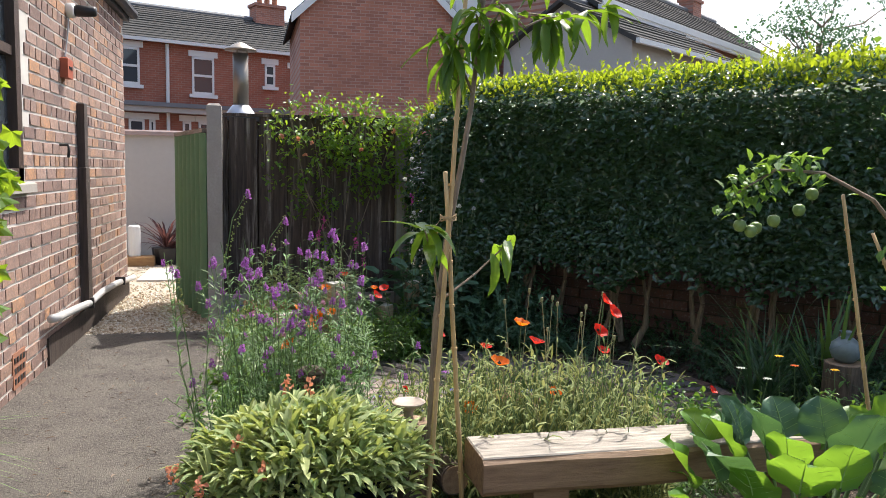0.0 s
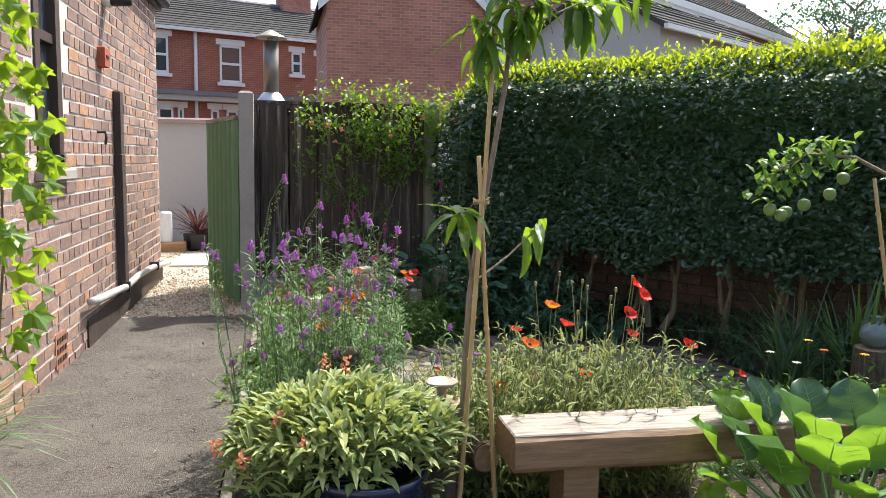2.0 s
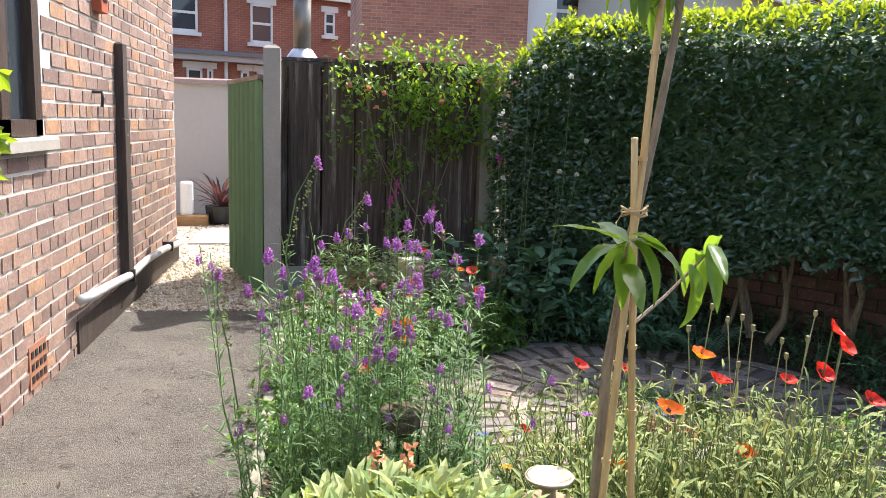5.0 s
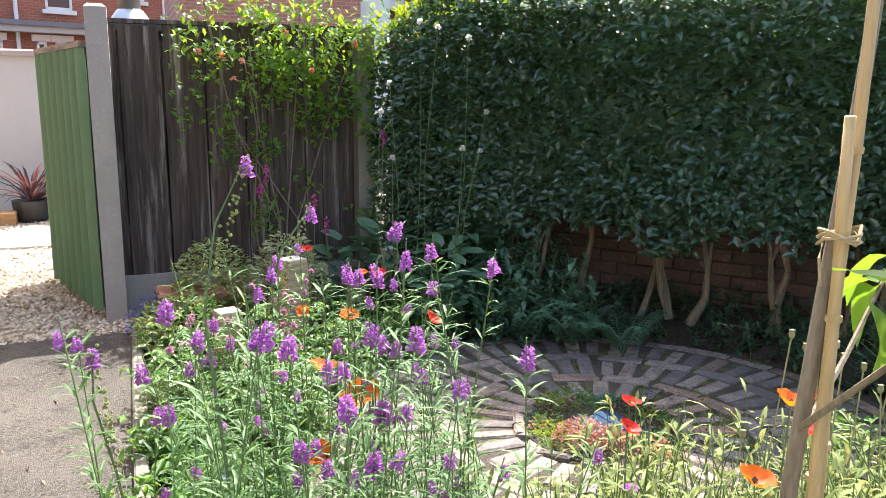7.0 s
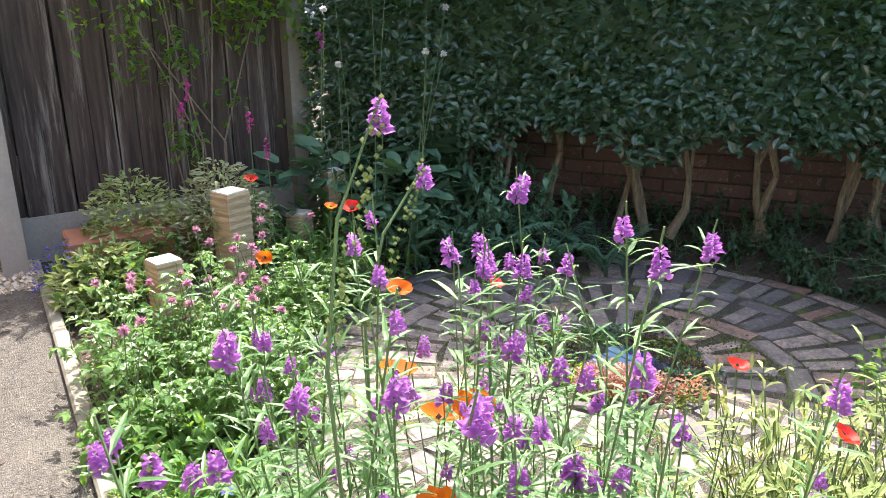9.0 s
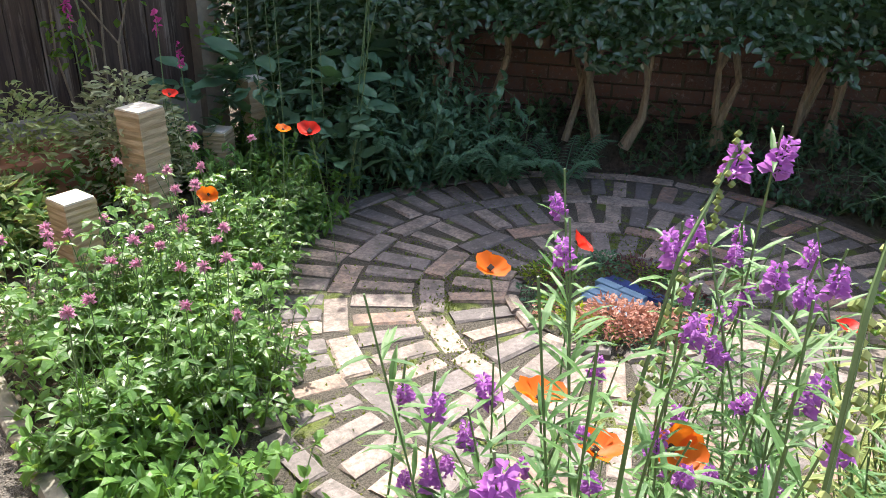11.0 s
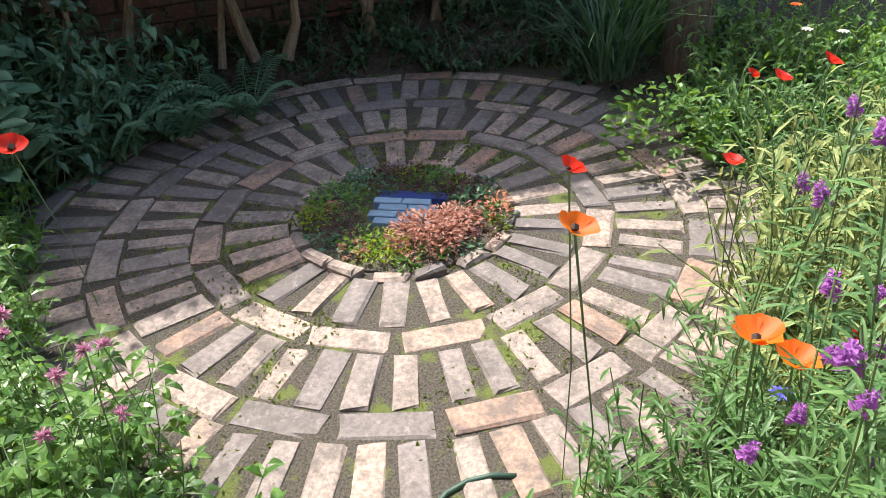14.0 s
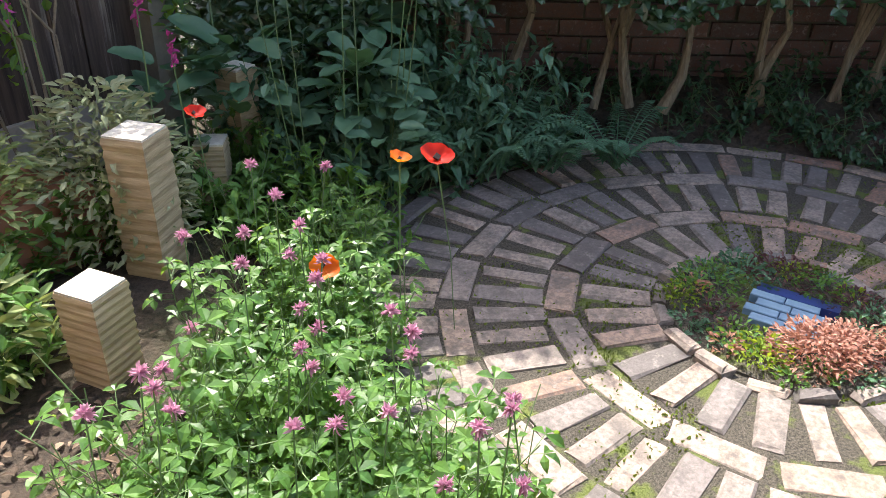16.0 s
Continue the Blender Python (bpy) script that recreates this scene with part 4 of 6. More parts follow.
part("seat_top", Geo().box((-0.669, -0.109, 0.330), (0.689, 0.101, 0.3362), None, 0.004), m_bench_top, bench, "bleached grainy seat top")
for lx in (-0.43, 0.45):
    part("leg", Geo().box((lx - 0.06, -0.075, -0.08), (lx + 0.06, 0.065, 0.216), chamfer=0.006), m_bench, bench)
part("knot", Geo().lathe([(0.018, 0), (0.012, 0.002)], (0.24, 0.0, 0.3364), 10), m_black, bench, "dark knot in the seat")

# logs, mushroom ornament, stumps
def log(at, r, h, label, lean=0):
    o = solid("log", Geo().lathe([(r * 1.08, -0.08), (r, 0.05), (r * 0.97, h * 0.6), (r, h)], (0, 0, 0), 18, 0.12), m_log, label, "log", smooth=False)
    o.matrix_world = pose(*at, lean, 0, U(0, 90))
    part("end_grain", Geo().lathe([(r * 0.93, h + 0.0005), (r * 0.9, h + 0.004)], (0, 0, 0), 18, 0.1), m_logend, o)
    return o


log((0.755, 3.60, -0.03), 0.075, 0.39, "upright dark log carrying a ceramic mushroom")
o = log((0.83, 3.60, 0.2), 0.055, 0.14, "short log end leaning beside the upright log")
o.matrix_world = pose(0.89, 3.70, 0.16, 90, 0, 10)
mush = solid("ceramic_mushroom", Geo().lathe([(0.018, 0), (0.016, 0.03), (0.022, 0.04), (0.054, 0.058), (0.058, 0.066), (0.05, 0.062), (0.02, 0.055)], (0.755, 3.60, 0.366), 20, 0.06), m_cup, "cream ceramic mushroom cup standing on the log", "ornament", smooth=True)
for x, y, h, w, rz in ((0.79, 6.81, 0.385, 0.06, 22), (0.42, 6.49, 0.22, 0.053, 14), (1.18, 7.02, 0.18, 0.048, 40), (1.42, 7.15, 0.34, 0.048, 5)):
    g, k = Geo(), 26
    for i in range(k + 1):
        z = -0.06 + (h + 0.06) * i / k
        for cx_, cy_ in ((-1, -1), (0, -1), (1, -1), (1, 0), (1, 1), (0, 1), (-1, 1), (-1, 0)):
            q = w * (1 + 0.05 * (i % 2) + 0.05 * noise.noise(Vector((cx_ * 3 + x, cy_ * 3, z * 30))))
            g.v.append((cx_ * q, cy_ * q, z))
    g.f = [(i * 8 + j, i * 8 + (j + 1) % 8, (i + 1) * 8 + (j + 1) % 8, (i + 1) * 8 + j) for i in range(k) for j in range(8)] + [tuple(k * 8 + j for j in range(8))]
    o = solid("carved_post", g, m_stump, "square pale timber post with chiselled sides", "timber post", "carved posts")
    o.matrix_world = pose(x, y, 0, 0, 0, rz)
    # paler slab: the sun on the sawn top is put into its colour
    part("post_top", Geo().box((-w * 0.98, -w * 0.98, h), (w * 0.98, w * 0.98, h + 0.006)), m_stump_top, o, "sawn top, sunlight put into its pale colour")
log((1.83, 7.10, -0.03), 0.075, 0.33, "upright rough log among the ferns")

# pots and vase
sagepot = thing("sage_pot", "variegated sage in a dark blue glazed pot", "potted plant", (0.47, 3.27, -0.03))
part("pot", Geo().lathe([(0.12, 0), (0.17, 0.1), (0.18, 0.2), (0.165, 0.26), (0.178, 0.275), (0.178, 0.295), (0.16, 0.295), (0.15, 0.25)], n=28), m_bluepot, sagepot, "dark blue glazed pot", True)
g, g2 = Geo(), Geo()
for i in range(2300):
    a, r = U(0, 6.28), 0.35 * U(0, 1) ** 0.55
    h = 0.50 - 0.95 * r * r - abs(R.gauss(0, 0.08)) + 0.03 * noise.noise(Vector((r * 9 * math.cos(a), r * 9 * math.sin(a), 0)))
    p = (-0.06 + r * math.cos(a), 0.14 + r * 0.75 * math.sin(a), max(h, 0.06))
    o = (math.cos(a) * r * 2 + U(-0.6, 0.6), math.sin(a) * r * 2 + U(-0.9, 0.9), U(-0.3, 1.1))
    g.leaf(p, o, (0, 0, 1), U(0.045, 0.095), U(0.016, 0.030), 0.25, U(0.0, 0.4))
for i in range(40):
    a, r = U(0, 6.28), U(0, 0.36)
    g2.tube([(-0.02, 0.03, 0.24), (-0.09 + r * math.cos(a), 0.14 + r * 0.75 * math.sin(a), 0.42 - r * r)], 0.004, 0.002, 4)
part("leaf", g, l_sage, sagepot, "pale green and cream sage leaves")
part("stem", g2, m_stalk, sagepot)
for x, y, z in ((0.02, 3.30, 0.34), (0.1, 3.22, 0.33), (0.2, 3.28, 0.42), (0.05, 3.12, 0.2), (0.12, 3.1, 0.1), (0.35, 3.5, 0.53), (0.42, 3.55, 0.51), (0.28, 3.2, 0.36), (0.0, 3.2, 0.2)):
    o = thing("pink_flower", "coral pink trumpet flower cluster over the sage", "flower", (x, y, z), "coral flowers")
    f_ = Geo()
    for k in range(16):
        f_.leaf((U(-0.012, 0.012), U(-0.012, 0.012), U(-0.03, 0.03)), rdir(0.2), rdir(), 0.018, 0.014)
    part("petal", f_, l_coral, o)
    part("stem", Geo().tube([(0, 0, 0), ((0.38 - x) * 0.3, (3.4 - y) * 0.3, -0.14)], 0.002, n=4), m_stalk, o)

grasspot = thing("grass_pot", "arching grass in a dark grey pot beside the wall", "potted plant", (-0.80, 3.55, 0))
part("pot", Geo().lathe([(0.1, 0), (0.13, 0.2), (0.14, 0.22), (0.14, 0.24), (0.12, 0.24)], n=20), m_bluepot, grasspot, "dark grey pot", True)
g = Geo()
for i in range(110):
    a, e = U(0, 6.28), U(0.5, 1.45)
    g.leaf((U(-0.06, 0.06), U(-0.06, 0.06), 0.22), (math.cos(a) * math.cos(e), math.sin(a) * math.cos(e), math.sin(e)), (0, 0, 1), U(0.25, 0.45), U(0.006, 0.012), 0.2, U(0.3, 0.9), 0.5)
part("blade", g, l_reed, grasspot)

log((3.15, 4.42, -0.03), 0.10, 0.31, "thick upright log carrying a stoneware vase")
solid("stoneware_vase", Geo().lathe([(0.038, 0), (0.064, 0.024), (0.076, 0.06), (0.068, 0.096), (0.038, 0.122), (0.022, 0.13), (0.022, 0.146), (0.034, 0.158), (0.03, 0.158), (0.016, 0.142)], (3.15, 4.42, 0.286), 24), m_stoneware,
      "round grey-green stoneware vase on a log", "vase", smooth=True)
feeder = thing("pot_feeder", "small lidded pot on a dark metal stand among toadflax", "ornament", (0.45, 4.0, -0.03))
part("stand", Geo().tube([(-0.05, 0, 0), (-0.05, 0, 0.45)], 0.005).tube([(0.05, 0, 0), (0.05, 0, 0.45)], 0.005).tube([(0, 0.05, 0), (0, 0.05, 0.45)], 0.005), m_black, feeder)
part("bowl", Geo().lathe([(0.03, 0.41), (0.052, 0.44), (0.056, 0.47), (0.05, 0.47)], n=18), m_log, feeder, "", True)
part("lid", Geo().lathe([(0.06, 0.472), (0.056, 0.482), (0.035, 0.492), (0.015, 0.497)], n=18), m_log, feeder, "grey-brown lid", True)
solid("trough", Geo().box((0.12, 7.0, -0.03), (0.75, 7.26, 0.2), chamfer=0.01), m_terracotta, "brown terracotta trough at the fence foot", "planter")

# central bowl in the paving
bowl = solid("tile_bowl", Geo().lathe([(0.33, -0.02), (0.325, 0.002), (0.27, 0.006), (0.2, 0.004), (0.05, 0.004)], (CX, CY, PZ), 26, 0.08), m_joint, "round stone planter of succulents with blue tiles", "planter")
part("blue_back", Geo().box((0.04, -0.13, 0.0), (0.1, 0.1, 0.045), pose(CX + 0.02, CY - 0.0, PZ - 0.01, 0, 8, 4)), m_bluebowl, bowl, "cobalt blue glazed tile")
for i in range(4):
    for j in range(2):
        part("blue_tile", Geo().box((-0.16 + 0.048 * i, -0.13 + 0.12 * j + 0.03 * (i % 2), 0.0), (-0.116 + 0.048 * i, -0.014 + 0.12 * j + 0.03 * (i % 2), 0.05 + 0.004 * i), pose(CX + 0.04, CY, PZ - 0.012, 0, 0, 4) @ Matrix.Diagonal((0.8, 0.8, 0.7, 1)), 0.003), m_bluetile, bowl)


def tuft(name, label, at, r, h, count, mat, L, W, up=0.7, cat="plant", group=""):
    o = thing(name, label, cat, at, group)
    g = Geo()
    for i in range(count):
        a, q = U(0, 6.28), r * U(0, 1) ** 0.6
        z = h * U(0.05, 1) * (1 - 0.5 * (q / r) ** 2)
        g.leaf((q * math.cos(a), q * math.sin(a), z), (math.cos(a) + U(-0.7, 0.7), math.sin(a) + U(-0.7, 0.7), U(-0.2, up)), rdir(0.8), U(*L), U(*W), 0.25, U(0, 0.4))
    part("leaf", g, mat, o)
    return o


BZ = PZ + 0.004
for i in range(17):
    a_ = i * 2 * math.pi / 17 + U(-0.08, 0.08)
    q = Geo().box((-0.05, -0.022, -0.03), (0.05, 0.022, U(0.006, 0.02)), chamfer=0.008)
    q.v = [(x + U(-0.01, 0.01), y + U(-0.007, 0.007), z + (U(-0.005, 0.004) if z > 0 else 0)) for x, y, z in q.v]
    part("edging_stone", q, m_paver, bowl).matrix_world = Matrix.Translation((CX + 0.345 * math.cos(a_), CY + 0.345 * math.sin(a_), PZ)) @ Matrix.Rotation(a_ + math.pi / 2 + U(-0.2, 0.2), 4, "Z")
def ring_at(a, r):
    return (CX + r * math.cos(radians(a)), CY + r * math.sin(radians(a)), BZ)


for a, r, rad, h, c, m_, lab in ((215, 0.2, 0.1, 0.09, 520, l_sedum, "feathery coral pink sedum in the bowl"), (238, 0.19, 0.085, 0.08, 380, l_sedum, "coral pink sedum mound"), (262, 0.2, 0.06, 0.06, 160, l_sedum, "pinkish sedum tuft"),
                                 (180, 0.22, 0.07, 0.05, 150, l_lime, "yellow-green sempervivum rosettes"), (160, 0.22, 0.06, 0.05, 90, l_green, "green succulent rosettes"), (95, 0.22, 0.09, 0.09, 200, l_green, "bright green feathery sedum"),
                                 (110, 0.28, 0.05, 0.06, 70, l_lime, "lime green sedum tips"), (50, 0.2, 0.09, 0.05, 190, l_dark, "dark green succulent cushion"), (20, 0.2, 0.09, 0.06, 190, l_phorm, "bronze brown sedum cushion"),
                                 (345, 0.2, 0.08, 0.05, 170, l_green, "green grassy succulent"), (315, 0.21, 0.08, 0.05, 170, l_phorm, "rusty sedum cushion"), (290, 0.23, 0.07, 0.06, 150, l_dark, "dark succulent tuft"), (135, 0.21, 0.05, 0.07, 60, l_phorm, "bronze succulent stems"),
                                 (278, 0.3, 0.04, 0.08, 70, l_coral, "pale pink sedum flower head")):
    tuft("succulent", lab + ("" if "bowl" in lab else " in the central bowl"), ring_at(a, r), rad * 1.12, h * 1.15, int(c * 1.2), m_, (0.012, 0.026), (0.006, 0.011), 1.0, "succulent", "bowl succulents")


for i in range(22):
    a_ = i * 16.4 + U(-6, 6)
    tuft("succulent", "small mixed succulent tuft edging the central bowl", ring_at(a_, U(0.25, 0.32)), U(0.035, 0.055), U(0.02, 0.05), 55, R.choice((l_green, l_dark, l_moss, l_phorm, l_sedum, l_lime)), (0.012, 0.024), (0.006, 0.011), 1.0, "succulent", "bowl succulents")


# stalks and flowers
def stalk(g, p, q, bend, r=0.0028):
    p, q = Vector(p), Vector(q)
    m = p.lerp(q, 0.55) + Vector((U(-bend, bend), U(-bend, bend), 0))
    g.tube([p, p.lerp(m, 0.5), m, q], r, r * 0.6, 4)
    return [p, p.lerp(m, 0.5), m, q]


def spike_mesh():
    g = Geo()
    for i in range(34):
        t = i / 34
        a = i * 2.4
        w = 0.034 * (1 - 0.55 * t)
        g.leaf((0.004 * math.cos(a), 0.004 * math.sin(a), 0.08 * t), (math.cos(a), math.sin(a), U(-0.1, 0.5)), rdir(0.5), w, w * 0.75, 0.5, U(-0.3, 0.5))
    return g.mesh("flower_spike", l_purple)


SPIKES = [spike_mesh() for _ in range(3)]
toad = thing("toadflax", "tall purple toadflax in flower beside the path", "flowering plant", (0.4, 4.3, -0.03))
T1 = Vector((0.4, 4.3, -0.03))
gs, gl = Geo(), Geo()
for i in range(110):
    bx = 0.10 + 0.62 * U(0, 1)
    by = U(3.76, 4.46 - 0.25 * abs(bx - 0.3))
    h = U(0.52, 0.94) + (0.10 if U(0, 1) < 0.12 else 0)
    tx, ty = bx + R.gauss(0, 0.09) - 0.03, by + R.gauss(0, 0.09)
    gs = Geo()
    pts = stalk(gs, Vector((bx, by, -0.03)) - T1, Vector((tx, ty, h)) - T1, 0.06, 0.0021)
    part("stem", gs, m_stalk, toad)
    for k in range(95):
        t = U(0.03, 0.97)
        j = min(2, int(t * 3))
        p = pts[j].lerp(pts[j + 1], t * 3 - j)
        a = U(0, 6.28)
        gl.leaf(p, (math.cos(a), math.sin(a), U(0.2, 0.9)), (0, 0, 1), U(0.03, 0.06), U(0.0045, 0.008), 0.1, U(0, 0.4))
    if U(0, 1) < 0.4:
        s = part("flower_spike", SPIKES[(i + 1) % 3], None, toad, "purple flower spike")
        s.matrix_local = Matrix.Translation(pts[2].lerp(pts[3], U(0.3, 0.7)) + Vector((U(-0.03, 0.03), U(-0.03, 0.03), 0))) @ Euler((U(-0.5, 0.5), U(-0.5, 0.5), U(0, 6))).to_matrix().to_4x4() @ Matrix.Scale(U(0.25, 0.42), 4)
    if U(0, 1) < (0.85 if h > 0.68 else 0.35):
        s = part("flower_spike", SPIKES[i % 3], None, toad, "purple flower spike")
        k = U(0.3, 0.54)
        s.matrix_local = Matrix.Translation(pts[3] - Vector((0, 0, 0.05))) @ Euler((U(-0.3, 0.3), U(-0.3, 0.3), U(0, 6))).to_matrix().to_4x4() @ Matrix.Scale(k, 4)
part("leaf", gl, l_fine, toad, "narrow grey-green leaves")
tall = [((0.22, 4.1), (0.14, 4.0, 0.88), (0.22, 4.03, 1.13)), ((0.3, 4.25), (0.27, 4.2, 0.82), (0.36, 4.2, 1.02)), ((0.08, 4.05), (-0.01, 4.03, 0.62), (-0.03, 4.0, 0.84))]
for i, ((bx, by), m_, e_) in enumerate(tall):
    g = Geo()
    b = Vector((bx, by, -0.03))
    m_, e_ = Vector(m_), Vector(e_)
    pts = [b, b.lerp(m_, 0.6), m_, m_.lerp(e_, 0.5) + Vector((-0.015, 0, 0.02)), e_]
    g.tube([p - T1 for p in pts], 0.0028, 0.0017, 5)
    part("stem", g, m_stalk, toad)
    g = Geo()
    for k in range(60):
        t = U(0, 1)
        p = m_.lerp(e_, t) - T1
        g.blob(p + Vector((U(-0.009, 0.009), U(-0.009, 0.009), U(-0.01, 0.01))), 0.0035)
    tagged(part("seed_pod", g, l_straw, toad), kind="stuff")
    s = part("flower_spike", SPIKES[i], None, toad, "purple flower spike")
    s.matrix_local = Matrix.Translation(e_ - T1 - Vector((0, 0, 0.03))) @ Matrix.Scale(0.4, 4)


def poppy_mesh(mat, r):
    """Four broad crinkled petals that overlap into a shallow cup."""
    g = Geo()
    for q in range(4):
        a0, out = q * math.pi / 2 + U(-0.15, 0.15), 1.0 if q % 2 else 0.9
        k0 = len(g.v)
        for i in range(5):
            t = i / 4
            for j in range(7):
                u = j / 3 - 1
                a = a0 + u * 0.95
                rr = r * out * t * (1 - 0.16 * u * u) * (1 + (0.07 * U(-1, 1) if i == 4 else 0))
                g.v.append((rr * math.cos(a), rr * math.sin(a), r * (0.58 * t ** 1.6) + 0.05 * r * t * math.sin(u * 9 + q) + (0.06 * r if q % 2 else 0)))
        g.f += [(k0 + i * 7 + j, k0 + i * 7 + j + 1, k0 + (i + 1) * 7 + j + 1, k0 + (i + 1) * 7 + j) for i in range(4) for j in range(6)]
    return g.mesh("petals", mat, True)


POP = {"red": [poppy_mesh(l_red, 0.034), poppy_mesh(l_red, 0.028)], "orange": [poppy_mesh(l_orange, 0.04), poppy_mesh(l_orange, 0.034)]}
m_eye = plain("dark_poppy_centre", (0.03, 0.025, 0.02), 0.8)


def poppy(kind_, at, base, size=1.0, tilt=(0, 0)):
    o = thing("poppy", f"single {kind_} poppy on a thin hairy stalk", "poppy", at, f"{kind_} poppies")
    p = part("petals", R.choice(POP[kind_]), None, o)
    p.matrix_local = pose(0, 0, 0, *tilt, U(0, 90)) @ Matrix.Scale(size, 4)
    part("centre", Geo().blob((0, 0, 0.008), 0.008 * size), m_eye, o, "dark seed centre")
    g = Geo()
    stalk(g, (0, 0, 0), Vector(base) - Vector(at), 0.03, 0.002)
    part("stem", g, m_stalk, o)


for c, at, sz in (("orange", (1.225, 3.83, 0.635), 1), ("red", (1.495, 3.69, 0.745), 1.0), ("red", (1.53, 3.70, 0.70), 1.0), ("red", (1.48, 3.70, 0.63), 0.9), ("red", (1.29, 3.85, 0.56), 0.9), ("orange", (1.14, 3.82, 0.49), 1.1), ("orange", (1.36, 3.8, 0.37), 0.8), ("red", (0.93, 3.95, 0.58), 0.7),
                  ("orange", (0.48, 4.28, 0.60), 0.9), ("orange", (0.38, 4.2, 0.50), 0.9), ("red", (0.79, 4.7, 0.62), 0.8),
                  ("orange", (0.553, 4.669, 0.655), 0.85), ("orange", (0.432, 4.444, 0.60), 0.85), ("orange", (0.48, 4.385, 0.53), 0.85), ("red", (1.03, 6.00, 0.45), 1.4), ("orange", (0.97, 6.06, 0.45), 0.8), ("red", (0.83, 6.6, 0.47), 0.8),
                  ("red", (1.25, 4.40, 0.42), 0.8), ("red", (1.75, 4.25, 0.42), 0.9), ("red", (1.95, 4.1, 0.4), 1.0), ("red", (2.3, 4.25, 0.22), 0.9), ("orange", (1.05, 3.9, 0.3), 0.8), ("red", (0.85, 4.2, 0.3), 0.7), ("orange", (0.7, 6.05, 0.3), 0.8)):
    poppy(c, at, (at[0] + U(-0.08, 0.08), at[1] + U(-0.06, 0.06), -0.06), sz, (U(5, 50), U(-40, 12)))


# tangled drying bed, meadow edges
def tangle(name, label, xr, yr, h, stems, leaves, mat_s, mat_l, L=(0.03, 0.07), W=(0.005, 0.012), lean=0.12, keep=None, cat="plants"):
    o = thing(name, label, cat, ((xr[0] + xr[1]) / 2, (yr[0] + yr[1]) / 2, -0.05))
    c = Vector(o.location)
    gs, gl = Geo(), Geo()
    for i in range(stems):
        x, y = U(*xr), U(*yr)
        if keep and not keep(x, y):
            continue
        b = Vector((x, y, soil_z(x, y) - 0.01))
        hh = h * U(0.35, 1.0)
        pts = stalk(gs, b - c, b + Vector((R.gauss(0, lean), R.gauss(0, lean), hh)) - c, 0.06, 0.0022)
        for k in range(max(1, leaves // stems)):
            t = U(0.05, 1.0)
            j = min(2, int(t * 3))
            p = pts[j].lerp(pts[j + 1], min(1, t * 3 - j))
            gl.leaf(p, rdir(0.35), (0, 0, 1), U(*L), U(*W), 0.2, U(0, 0.5))
    tagged(part("stem", gs, mat_s, o), kind="stuff")
    part("leaf", gl, mat_l, o)
    return o


off_patio = lambda x, y: math.hypot(x - CX, y - CY) > 1.16
tangle("poppy_bed", "tangle of drying poppy stems and straw-green leaves", (0.85, 1.75), (3.6, 4.25), 0.60, 900, 19000, m_stalk, l_straw, (0.03, 0.075), (0.007, 0.015), keep=off_patio)
tangle("meadow_plants", "fine green meadow plants around the paving", (0.15, 1.5), (3.7, 4.62), 0.32, 620, 13000, m_stalk, l_fine, (0.03, 0.065), (0.006, 0.012), keep=off_patio)
tangle("meadow_plants", "fine green meadow plants beside the paving", (1.35, 2.6), (3.75, 4.5), 0.30, 480, 9000, m_stalk, l_fine, (0.03, 0.06), (0.006, 0.013), keep=off_patio)
tangle("border_plants", "leafy green plants along the path edging", (0.05, 0.3), (4.7, 5.6), 0.17, 150, 3000, m_stalk, l_green, (0.03, 0.055), (0.014, 0.028), keep=off_patio)
tangle("seed_stems", "tall pale poppy seed stems", (1.1, 1.6), (3.65, 3.95), 0.72, 12, 60, m_dry, l_straw, lean=0.1)
g = thing("poppy_seed_heads", "pale grey-green poppy seed heads on stems", "seed heads", (1.35, 3.8, 0))
for i in range(15):
    p = (U(-0.25, 0.28), U(-0.14, 0.14), U(0.5, 0.76))
    part("seed_head", Geo().lathe([(0.0015, -0.011), (0.005, -0.007), (0.0065, 0.0), (0.005, 0.006), (0.0065, 0.008), (0.002, 0.0095)], p, 8), m_dry, g, "", True)
    k = Geo()
    stalk(k, p, (p[0] * 0.7, p[1] * 0.7, -0.04), 0.05, 0.0018)
    part("stem", k, m_dry, g)
def in_clover(x, y):
    return off_patio(x, y) and not (x < 0.5 and y > 6.12) and not (x > 0.75 and y < 5.7) and y < 6.2 + 0.25 * x


